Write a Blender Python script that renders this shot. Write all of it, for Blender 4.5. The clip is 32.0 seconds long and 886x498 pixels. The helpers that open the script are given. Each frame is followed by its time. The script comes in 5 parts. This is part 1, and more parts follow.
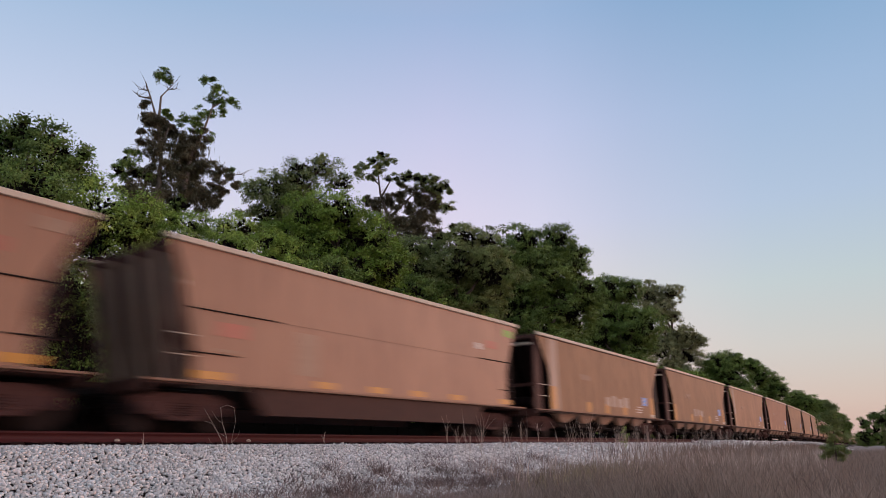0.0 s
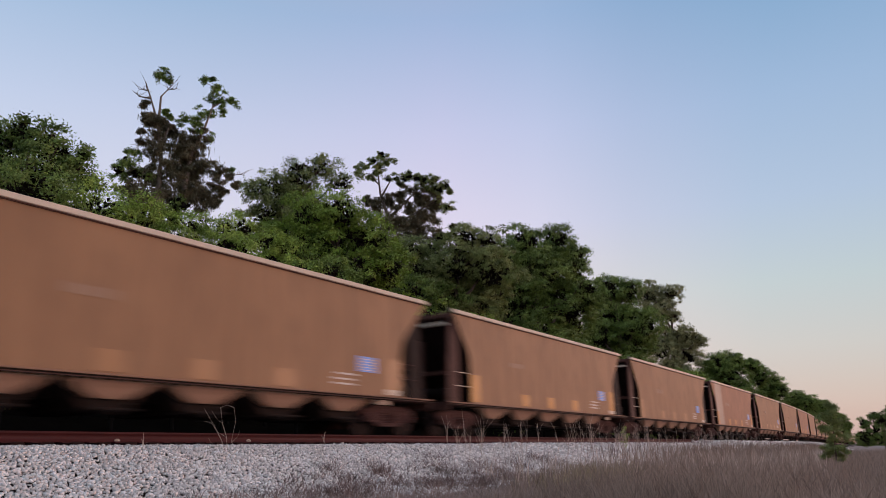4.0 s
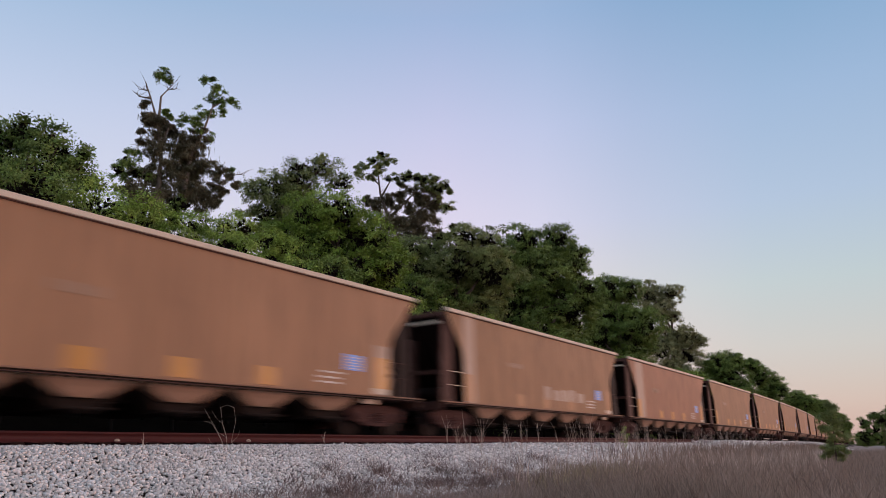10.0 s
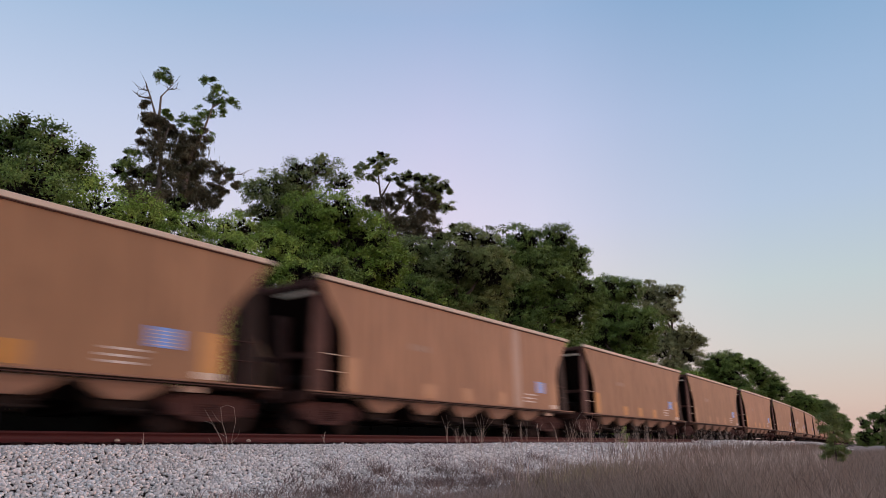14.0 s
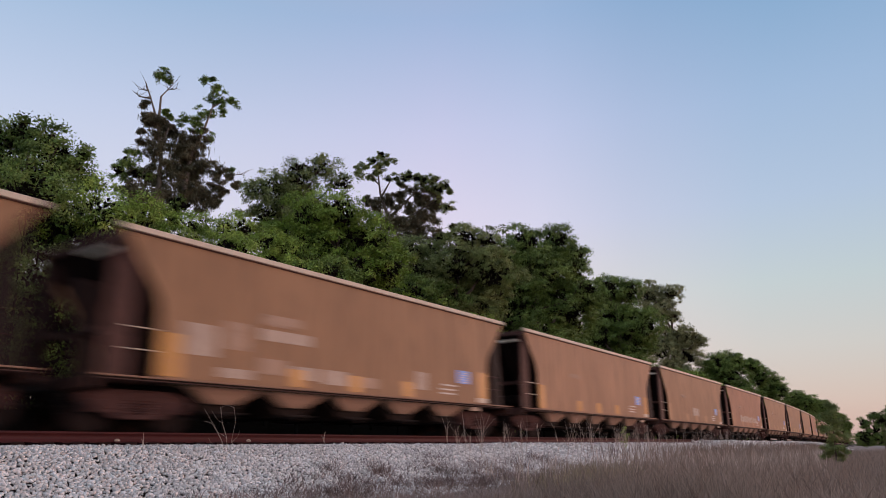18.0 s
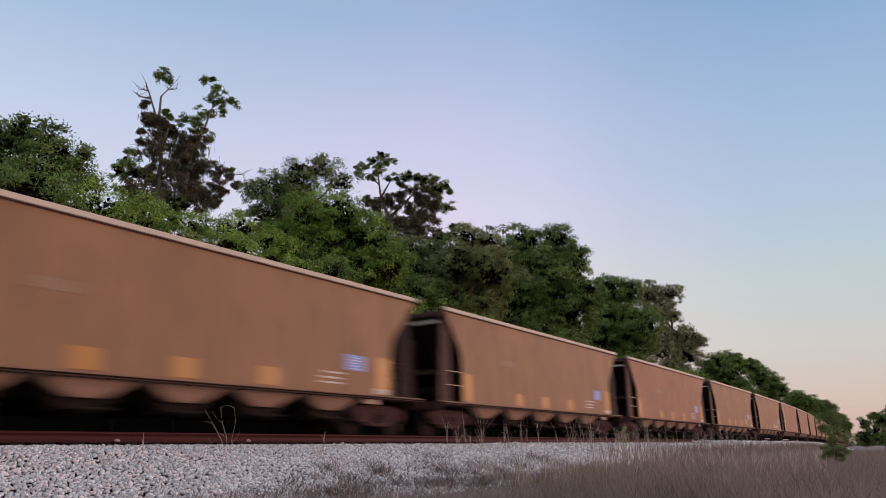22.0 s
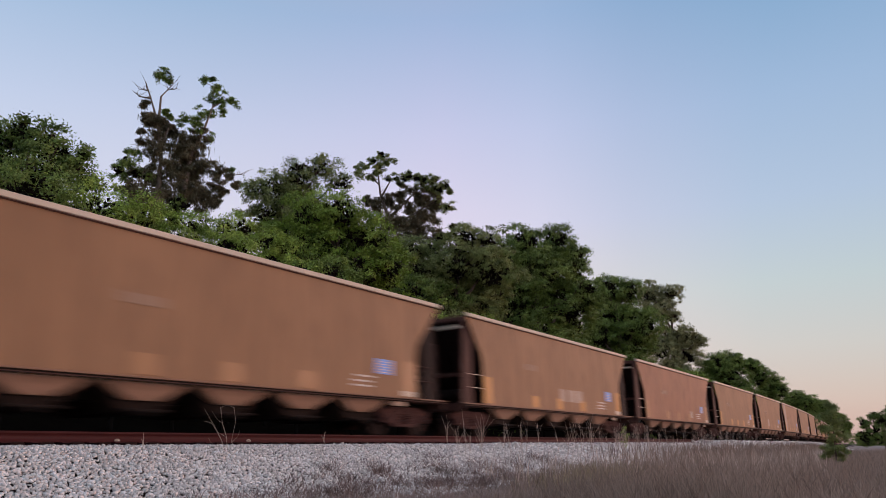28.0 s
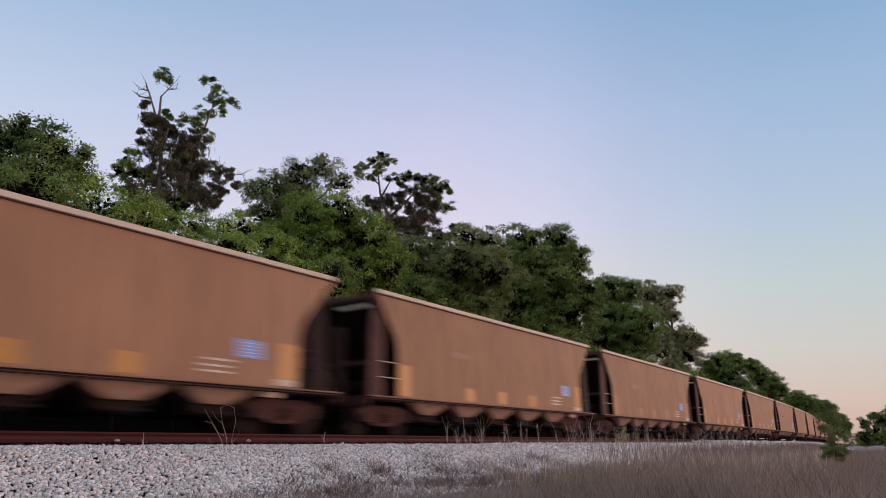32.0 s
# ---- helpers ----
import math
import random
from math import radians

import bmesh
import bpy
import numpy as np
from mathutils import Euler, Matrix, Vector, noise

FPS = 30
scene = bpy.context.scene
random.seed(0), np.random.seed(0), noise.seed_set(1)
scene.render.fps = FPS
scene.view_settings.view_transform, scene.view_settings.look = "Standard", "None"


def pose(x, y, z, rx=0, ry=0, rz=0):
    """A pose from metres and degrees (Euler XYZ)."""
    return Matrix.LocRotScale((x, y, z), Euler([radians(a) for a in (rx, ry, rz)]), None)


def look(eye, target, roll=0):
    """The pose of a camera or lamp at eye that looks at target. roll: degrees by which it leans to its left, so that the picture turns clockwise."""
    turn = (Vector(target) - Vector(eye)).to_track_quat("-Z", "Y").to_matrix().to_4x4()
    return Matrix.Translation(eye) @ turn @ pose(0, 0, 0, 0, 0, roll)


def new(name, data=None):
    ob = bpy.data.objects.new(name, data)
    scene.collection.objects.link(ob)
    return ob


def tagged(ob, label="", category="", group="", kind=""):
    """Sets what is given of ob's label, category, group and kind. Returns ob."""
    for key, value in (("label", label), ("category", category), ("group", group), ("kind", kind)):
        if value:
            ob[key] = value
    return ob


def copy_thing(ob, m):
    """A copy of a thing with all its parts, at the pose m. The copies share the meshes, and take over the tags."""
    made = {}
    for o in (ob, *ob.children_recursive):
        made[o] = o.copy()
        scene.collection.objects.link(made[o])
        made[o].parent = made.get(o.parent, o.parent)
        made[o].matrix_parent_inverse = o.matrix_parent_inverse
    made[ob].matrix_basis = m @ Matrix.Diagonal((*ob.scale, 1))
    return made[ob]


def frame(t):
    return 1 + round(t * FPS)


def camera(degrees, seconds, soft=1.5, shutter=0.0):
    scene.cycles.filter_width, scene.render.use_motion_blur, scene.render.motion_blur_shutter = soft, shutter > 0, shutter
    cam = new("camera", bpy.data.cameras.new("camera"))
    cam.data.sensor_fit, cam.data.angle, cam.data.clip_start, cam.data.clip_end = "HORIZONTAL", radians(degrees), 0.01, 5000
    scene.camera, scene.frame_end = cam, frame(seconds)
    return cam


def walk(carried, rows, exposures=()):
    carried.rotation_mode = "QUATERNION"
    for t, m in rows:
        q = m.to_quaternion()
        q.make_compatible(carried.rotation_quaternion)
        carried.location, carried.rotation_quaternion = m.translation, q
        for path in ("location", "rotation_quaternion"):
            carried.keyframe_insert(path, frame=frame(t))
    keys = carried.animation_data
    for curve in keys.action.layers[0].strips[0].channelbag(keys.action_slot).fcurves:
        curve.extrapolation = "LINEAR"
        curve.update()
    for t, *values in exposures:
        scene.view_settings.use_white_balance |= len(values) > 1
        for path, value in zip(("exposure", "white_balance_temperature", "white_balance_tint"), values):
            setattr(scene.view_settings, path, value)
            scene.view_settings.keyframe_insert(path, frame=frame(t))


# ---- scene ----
# ---- the fixed camera, low in the grass beside the line ----
SECONDS = 32.0
EYE = (0.0, 0.0, 0.727)
YAW, TILT, ROLL = 34.607, 15.754, -1.211
AIM = (-math.sin(radians(YAW)) * math.cos(radians(TILT)), math.cos(radians(YAW)) * math.cos(radians(TILT)), 0.727 + math.sin(radians(TILT)))
cam = camera(62.9, SECONDS, soft=0.85, shutter=0.85)
walk(cam, [(0.0, look(EYE, AIM, ROLL)), (SECONDS, look(EYE, AIM, ROLL))])
scene.view_settings.exposure = 0.0

# ---- dusk sky: the sun has just set behind the camera, a pink belt lies over the horizon ahead ----
SUN_DIR = Vector((0.66, 0.74, 0.17)).normalized()
SKY_ROWS = ((0.0, (0.78, 0.44, 0.42)), (0.05, (0.815, 0.53, 0.52)), (0.12, (0.795, 0.615, 0.62)), (0.20, (0.71, 0.65, 0.69)),
            (0.30, (0.595, 0.595, 0.785)), (0.42, (0.465, 0.525, 0.765)), (0.55, (0.29, 0.42, 0.67)), (0.75, (0.24, 0.31, 0.44)), (1.0, (0.24, 0.27, 0.36)))
GLOW_ROWS = ((0.0, (3.3, 1.10, 0.90)), (0.12, (3.1, 1.20, 1.12)), (0.35, (1.5, 1.05, 1.0)), (0.7, (0.62, 0.60, 0.66)), (1.0, (0.24, 0.27, 0.36)))
TINT_ROWS = ((0.0, (0.68, 0.88, 0.90)), (0.14, (0.755, 0.93, 0.93)), (0.27, (0.93, 1.0, 0.98)), (0.38, (1.15, 1.12, 1.07)), (0.5, (1.27, 1.15, 1.09)), (0.75, (1.24, 1.19, 1.08)), (1.0, (1.19, 1.22, 1.10)))


def ramp(nodes, rows):
    node = nodes.new("ShaderNodeValToRGB")
    el = node.color_ramp.elements
    while len(el) < len(rows):
        el.new(0.5)
    for e, (at, c) in zip(el, rows):
        e.position, e.color = at, (*c, 1)
    return node


def make_world():
    w = bpy.data.worlds.new("dusk_sky")
    scene.world = w
    w.use_nodes = True
    n, l = w.node_tree.nodes, w.node_tree.links
    n.clear()
    out = n.new("ShaderNodeOutputWorld")
    co = n.new("ShaderNodeTexCoord")
    sep = n.new("ShaderNodeSeparateXYZ")
    l.new(co.outputs["Generated"], sep.inputs[0])
    east, west = ramp(n, SKY_ROWS), ramp(n, GLOW_ROWS)
    l.new(sep.outputs["Z"], east.inputs[0])
    l.new(sep.outputs["Z"], west.inputs[0])
    dot = n.new("ShaderNodeVectorMath")
    dot.operation = "DOT_PRODUCT"
    dot.inputs[1].default_value = (SUN_DIR.x, SUN_DIR.y, 0)
    l.new(co.outputs["Generated"], dot.inputs[0])
    near = n.new("ShaderNodeMapRange")
    near.interpolation_type = "SMOOTHSTEP"
    near.inputs["From Min"].default_value, near.inputs["From Max"].default_value = 0.76, 1.0
    l.new(dot.outputs["Value"], near.inputs["Value"])
    mix = n.new("ShaderNodeMix")
    mix.data_type = "RGBA"
    l.new(near.outputs[0], mix.inputs["Factor"])
    l.new(east.outputs[0], mix.inputs[6])
    l.new(west.outputs[0], mix.inputs[7])
    # paler towards the north-west, a cyan cast towards the bend
    across = n.new("ShaderNodeVectorMath")
    across.operation = "DOT_PRODUCT"
    across.inputs[1].default_value = (-0.823, -0.568, 0)
    l.new(co.outputs["Generated"], across.inputs[0])
    span = n.new("ShaderNodeMapRange")
    span.inputs["From Min"].default_value, span.inputs["From Max"].default_value = -0.55, 0.55
    l.new(across.outputs["Value"], span.inputs["Value"])
    tint = ramp(n, TINT_ROWS)
    l.new(span.outputs[0], tint.inputs[0])
    tinted = n.new("ShaderNodeMix")
    tinted.data_type, tinted.blend_type = "RGBA", "MULTIPLY"
    tinted.inputs["Factor"].default_value = 1.0
    l.new(mix.outputs[2], tinted.inputs[6])
    l.new(tint.outputs[0], tinted.inputs[7])
    glow = n.new("ShaderNodeBackground")
    l.new(tinted.outputs[2], glow.inputs["Color"])
    glow.inputs["Strength"].default_value = 0.93
    sky = n.new("ShaderNodeTexSky")
    sky.sky_type, sky.sun_disc = "NISHITA", False
    sky.sun_elevation, sky.sun_rotation = radians(1.5), math.atan2(SUN_DIR.x, SUN_DIR.y)
    air = n.new("ShaderNodeBackground")
    air.inputs["Strength"].default_value = 0.05
    l.new(sky.outputs[0], air.inputs["Color"])
    add = n.new("ShaderNodeAddShader")
    l.new(glow.outputs[0], add.inputs[0])
    l.new(air.outputs[0], add.inputs[1])
    l.new(add.outputs[0], out.inputs["Surface"])


make_world()
sun = new("sun", bpy.data.lights.new("sun", "SUN"))
sun.data.energy, sun.data.angle, sun.data.color = 1.0, radians(28), (1.0, 0.60, 0.48)
sun.matrix_world = look(SUN_DIR * 50, (0, 0, 0))

# ---- materials ----


def noise_node(n, l, co, scale, detail=4, stretch=None, rough=0.55):
    tex = n.new("ShaderNodeTexNoise")
    tex.inputs["Scale"].default_value, tex.inputs["Detail"].default_value, tex.inputs["Roughness"].default_value = scale, detail, rough
    if stretch:
        mp = n.new("ShaderNodeMapping")
        mp.inputs["Scale"].default_value = stretch
        l.new(co, mp.inputs[0])
        co = mp.outputs[0]
    l.new(co, tex.inputs["Vector"])
    return tex


def mixed(n, l, fac, a, b, lo=0.35, hi=0.65):
    """Mix of two colours, or of an output and a colour, by a noise between lo and hi."""
    rng = n.new("ShaderNodeMapRange")
    rng.inputs["From Min"].default_value, rng.inputs["From Max"].default_value = lo, hi
    l.new(fac, rng.inputs["Value"])
    m = n.new("ShaderNodeMix")
    m.data_type = "RGBA"
    l.new(rng.outputs[0], m.inputs["Factor"])
    for sock, v in ((6, a), (7, b)):
        if isinstance(v, tuple):
            m.inputs[sock].default_value = (*v, 1)
        else:
            l.new(v, m.inputs[sock])
    return m.outputs[2]


def surface(name, base, other, dirt=None, rough=0.6, metal=0.0, scale=3.0, fine=40.0, stretch=None, bump=0.15, dirt_at=(0.55, 0.75), random_gain=0.0, island=0.0, spec=0.5, space="Object"):
    """A worn surface: two tones at a large scale, dirt at a finer one, and a fine relief."""
    m = bpy.data.materials.new(name)
    m.use_nodes = True
    n, l = m.node_tree.nodes, m.node_tree.links
    bs = n["Principled BSDF"]
    co = n.new("ShaderNodeTexCoord").outputs[space]
    big = noise_node(n, l, co, scale, 5, stretch)
    small = noise_node(n, l, co, fine, 3)
    c = mixed(n, l, big.outputs["Fac"], base, other)
    if dirt:
        mid = noise_node(n, l, co, scale * 4.3, 6, stretch)
        c = mixed(n, l, mid.outputs["Fac"], c, dirt, *dirt_at)
    c = mixed(n, l, small.outputs["Fac"], c, tuple(0.72 * v for v in base), 0.5, 1.1)
    for gain, node, sock in ((random_gain, "ShaderNodeObjectInfo", "Random"), (island, "ShaderNodeNewGeometry", "Random Per Island")):
        if gain:
            info = n.new(node)
            hsv = n.new("ShaderNodeHueSaturation")
            r = n.new("ShaderNodeMapRange")
            r.inputs["To Min"].default_value, r.inputs["To Max"].default_value = 1 - gain, 1 + gain
            l.new(info.outputs[sock], r.inputs["Value"])
            l.new(r.outputs[0], hsv.inputs["Value"])
            l.new(c, hsv.inputs["Color"])
            c = hsv.outputs[0]
    l.new(c, bs.inputs["Base Color"])
    rr = n.new("ShaderNodeMapRange")
    rr.inputs["To Min"].default_value, rr.inputs["To Max"].default_value = max(0.05, rough - 0.12), min(1, rough + 0.12)
    l.new(small.outputs["Fac"], rr.inputs["Value"])
    l.new(rr.outputs[0], bs.inputs["Roughness"])
    bs.inputs["Metallic"].default_value = metal
    bs.inputs["Specular IOR Level"].default_value = spec
    if bump:
        b = n.new("ShaderNodeBump")
        b.inputs["Strength"].default_value, b.inputs["Distance"].default_value = bump, 0.02
        l.new(small.outputs["Fac"], b.inputs["Height"])
        l.new(b.outputs[0], bs.inputs["Normal"])
    return m


def foliage(name, base, other, glow=0.18):
    """Leaves: a tone for each leaf, shaded hollows painted in, some light let through."""
    m = bpy.data.materials.new(name)
    m.use_nodes = True
    n, l = m.node_tree.nodes, m.node_tree.links
    bs, out = n["Principled BSDF"], n["Material Output"]
    geo = n.new("ShaderNodeNewGeometry")
    co = n.new("ShaderNodeTexCoord").outputs["Object"]
    patch = noise_node(n, l, co, 0.45, 3)
    c = mixed(n, l, patch.outputs["Fac"], base, tuple(1.3 * v for v in other), 0.35, 0.65)
    # noise patches at half brightness imitate the shade between clumps
    hollow_shade = noise_node(n, l, co, 1.7, 3)
    c = mixed(n, l, hollow_shade.outputs["Fac"], c, tuple(0.5 * v for v in base), 0.50, 0.66)
    hsv = n.new("ShaderNodeHueSaturation")
    r = n.new("ShaderNodeMapRange")
    r.inputs["To Min"].default_value, r.inputs["To Max"].default_value = 0.6, 1.42
    l.new(geo.outputs["Random Per Island"], r.inputs["Value"])
    l.new(r.outputs[0], hsv.inputs["Value"])
    l.new(c, hsv.inputs["Color"])
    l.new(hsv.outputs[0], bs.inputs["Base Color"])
    bs.inputs["Roughness"].default_value = 0.65
    bs.inputs["Specular IOR Level"].default_value = 0.25
    tr = n.new("ShaderNodeBsdfTranslucent")
    l.new(hsv.outputs[0], tr.inputs["Color"])
    mx = n.new("ShaderNodeMixShader")
    mx.inputs[0].default_value = glow
    l.new(bs.outputs[0], mx.inputs[1])
    l.new(tr.outputs[0], mx.inputs[2])
    l.new(mx.outputs[0], out.inputs["Surface"])
    return m


STREAK = (1.0, 1.0, 0.16)
PAINT_TAN = surface("hopper_paint_tan", (0.420, 0.236, 0.127), (0.346, 0.193, 0.104), (0.228, 0.127, 0.072), 0.55, 0, 1.1, 55, STREAK, 0.06, (0.48, 0.72), spec=0.2)
PAINT_PINK = surface("hopper_paint_rose", (0.445, 0.222, 0.131), (0.372, 0.185, 0.110), (0.250, 0.125, 0.078), 0.55, 0, 1.4, 55, STREAK, 0.06, (0.48, 0.72), spec=0.2)
PAINT_PALE = surface("hopper_paint_pale", (0.465, 0.258, 0.146), (0.390, 0.214, 0.121), (0.262, 0.146, 0.087), 0.55, 0, 0.9, 55, STREAK, 0.06, (0.48, 0.72), spec=0.2)
PAINT_GONDOLA = surface("gondola_paint_rose", (0.440, 0.240, 0.150), (0.375, 0.200, 0.127), (0.280, 0.146, 0.096), 0.4, 0, 1.0, 55, STREAK, 0.06, (0.5, 0.75), spec=0.24)
PATCH = surface("repaint_patch", (0.46, 0.33, 0.245), (0.40, 0.275, 0.20), (0.31, 0.20, 0.14), 0.5, 0, 2.0, 50, STREAK, 0.04)
CHORD = surface("chord_steel", (0.78, 0.65, 0.51), (0.68, 0.56, 0.43), (0.45, 0.35, 0.26), 0.6, 0, 2.5, 50, None, 0.1)
# grime, plus the shade beneath the cars put into the colour
DARK_STEEL = surface("grimy_shaded_steel", (0.025, 0.016, 0.013), (0.016, 0.011, 0.010), (0.036, 0.020, 0.016), 0.8, 0.0, 3, 40, None, 0.2, spec=0.15)
SILL_PAINT = surface("sill_paint", (0.33, 0.19, 0.125), (0.28, 0.155, 0.10), (0.18, 0.10, 0.07), 0.55, 0, 2.5, 50, None, 0.08, spec=0.2)
POCKET_PAINT = surface("pocket_paint", (0.43, 0.27, 0.19), (0.36, 0.22, 0.155), (0.22, 0.13, 0.095), 0.6, 0, 2.0, 50, None, 0.1, spec=0.15)
TRUCK_STEEL = surface("cast_steel_dust", (0.112, 0.055, 0.050), (0.082, 0.041, 0.037), (0.030, 0.016, 0.015), 0.8, 0.0, 4, 45, None, 0.25, spec=0.15)
# worn wheels, their colour lowered for the same underfloor shade
WHEEL_STEEL = surface("worn_shaded_wheel", (0.024, 0.014, 0.013), (0.018, 0.011, 0.010), (0.012, 0.008, 0.008), 0.75, 0.0, 5, 60, None, 0.1, spec=0.15)
TUB_STEEL = surface("tub_brown", (0.085, 0.040, 0.032), (0.065, 0.032, 0.027), (0.042, 0.025, 0.022), 0.6, 0, 1.5, 45, None, 0.15, spec=0.15)
POST_STEEL = surface("post_brown", (0.112, 0.054, 0.045), (0.086, 0.042, 0.035), (0.050, 0.026, 0.022), 0.6, 0, 2, 45, None, 0.15, spec=0.15)
# near black: the shade between two cars is put into this colour
SHADED_END = surface("shaded_end_sheet", (0.022, 0.012, 0.011), (0.017, 0.010, 0.009), (0.012, 0.008, 0.008), 0.65, 0, 2, 45, None, 0.15, spec=0.15)
YELLOW = surface("reflector_yellow", (0.64, 0.29, 0.028), (0.57, 0.25, 0.032), (0.46, 0.21, 0.05), 0.4, 0, 5, 60, None, 0.03)
FAINT_YELLOW = surface("worn_reflector", (0.465, 0.232, 0.088), (0.44, 0.222, 0.09), (0.38, 0.19, 0.09), 0.45, 0, 5, 60, None, 0.03)
BLUE = surface("stencil_blue", (0.13, 0.36, 0.92), (0.16, 0.38, 0.88), (0.20, 0.36, 0.74), 0.45, 0, 5, 60, None, 0.03)
WHITE = surface("stencil_white", (0.74, 0.68, 0.62), (0.66, 0.58, 0.50), (0.52, 0.42, 0.34), 0.5, 0, 6, 60, None, 0.03)
CREAM = surface("sprayed_cream", (0.41, 0.26, 0.17), (0.36, 0.22, 0.14), (0.28, 0.155, 0.095), 0.5, 0, 3, 60, None, 0.03)
PALE_SQUARE = surface("painted_squares", (0.50, 0.385, 0.30), (0.43, 0.315, 0.24), (0.34, 0.22, 0.16), 0.5, 0, 3, 60, None, 0.03)
SPRAY_GREEN = surface("sprayed_green", (0.22, 0.46, 0.06), (0.26, 0.44, 0.08), (0.34, 0.34, 0.14), 0.5, 0, 3, 60, None, 0.03)
SPRAY_RED = surface("sprayed_red", (0.52, 0.15, 0.10), (0.47, 0.17, 0.11), (0.42, 0.22, 0.15), 0.5, 0, 3, 60, None, 0.03)
RAIL_RUST = surface("rail_rust", (0.085, 0.018, 0.019), (0.064, 0.015, 0.016), (0.038, 0.012, 0.012), 0.6, 0.0, 3, 60, None, 0.2, spec=0.25, space="Generated")
RAIL_HEAD = surface("rail_head", (0.20, 0.12, 0.115), (0.16, 0.095, 0.09), None, 0.35, 0.8, 4, 60, None, 0.03)
TIE_WOOD = surface("creosote_tie", (0.034, 0.018, 0.016), (0.026, 0.015, 0.013), (0.018, 0.012, 0.011), 0.85, 0, 3, 40, (1, 6, 6), 0.4, random_gain=0.2, spec=0.1)
STONE = surface("ballast_stone", (0.92, 0.88, 0.84), (0.84, 0.79, 0.75), (0.46, 0.42, 0.39), 0.95, 0, 1.2, 30, None, 0.12, (0.60, 0.78), island=0.3, spec=0.2)
BARK = surface("bark", (0.15, 0.11, 0.085), (0.10, 0.075, 0.06), (0.055, 0.042, 0.036), 0.9, 0, 2, 20, (3, 3, 0.5), 0.6)
# bark near black, with the wood's shade put into its colour
SHADED_BARK = surface("shaded_bark", (0.020, 0.015, 0.012), (0.015, 0.012, 0.010), (0.010, 0.008, 0.007), 0.95, 0, 2, 20, (3, 3, 0.5), 0.6, spec=0.05)
PALE_BARK = surface("pale_bark", (0.26, 0.20, 0.155), (0.19, 0.145, 0.115), (0.10, 0.075, 0.06), 0.9, 0, 2, 20, (3, 3, 0.5), 0.6)
LEAF_DEEP = foliage("leaf_deep_green", (0.137, 0.205, 0.050), (0.199, 0.274, 0.066))
LEAF_MID = foliage("leaf_green", (0.205, 0.308, 0.055), (0.279, 0.388, 0.075))
LEAF_FRESH = foliage("leaf_fresh_green", (0.239, 0.348, 0.063), (0.308, 0.416, 0.089))
LEAF_OLIVE = foliage("leaf_olive", (0.188, 0.234, 0.078), (0.257, 0.291, 0.105))
LEAF_GREY = foliage("leaf_grey_green", (0.235, 0.245, 0.112), (0.300, 0.300, 0.140))
MOSS = foliage("hanging_moss", (0.180, 0.148, 0.090), (0.138, 0.124, 0.072), 0.2)
DRY = foliage("dry_grass", (0.400, 0.305, 0.250), (0.250, 0.192, 0.152), 0.25)
STALK = foliage("dry_stalk", (0.62, 0.50, 0.42), (0.48, 0.38, 0.32), 0.1)
DEAD = foliage("dead_twigs", (0.29, 0.205, 0.175), (0.16, 0.115, 0.10), 0.1)
STRAW = foliage("straw_grass", (0.44, 0.36, 0.225), (0.33, 0.27, 0.17), 0.25)
WORN = foliage("worn_grass", (0.42, 0.315, 0.28), (0.32, 0.24, 0.215), 0.2)
SOIL = surface("dry_soil", (0.38, 0.295, 0.26), (0.31, 0.24, 0.21), (0.21, 0.165, 0.14), 0.95, 0, 0.35, 9, None, 0.5)
# litter near black, so that its colour holds the wood's shade
SHADED_LITTER = surface("shaded_litter", (0.010, 0.008, 0.006), (0.008, 0.006, 0.005), (0.006, 0.005, 0.004), 0.98, 0, 1.5, 14, None, 0.6, spec=0.02)
# ballast bed near black, imitating shade in the gaps between stones
SHADED_BED = surface("shaded_grit", (0.020, 0.016, 0.015), (0.015, 0.012, 0.011), (0.010, 0.008, 0.008), 0.95, 0, 4, 22, None, 0.8, spec=0.05)

# ---- mesh helpers ----


def link_mesh(name, me, parent=None, label="", at=None):
    ob = new(name, me)
    if at is not None:
        ob.matrix_basis = at
    if parent:
        ob.parent = parent
    if label:
        ob["label"] = label
    return ob


def mesh_from(bm, name, *mats):
    me = bpy.data.meshes.new(name)
    bm.to_mesh(me)
    bm.free()
    for m in mats:
        me.materials.append(m)
    return me


def part(name, bm, material, parent, label="", at=None):
    """One mesh object under a thing or a part."""
    return link_mesh(name, mesh_from(bm, name, material), parent, label, at)


def box(bm, x0, x1, y0, y1, z0, z1, bevel=0.0):
    r = bmesh.ops.create_cube(bm, size=1, matrix=Matrix.Translation(((x0 + x1) / 2, (y0 + y1) / 2, (z0 + z1) / 2)) @ Matrix.Diagonal((abs(x1 - x0), abs(y1 - y0), abs(z1 - z0), 1)))
    if bevel:
        edges = {e for v in r["verts"] for e in v.link_edges}
        bmesh.ops.bevel(bm, geom=list(edges), offset=bevel, segments=1, affect="EDGES")
    return bm


def boxes(*rows, bevel=0.0):
    bm = bmesh.new()
    for row in rows:
        box(bm, *row, bevel=bevel)
    return bm


def cyl(bm, r, depth, m, n=16, r2=None):
    bmesh.ops.create_cone(bm, cap_ends=True, segments=n, radius1=r, radius2=r if r2 is None else r2, depth=depth, matrix=m)
    return bm


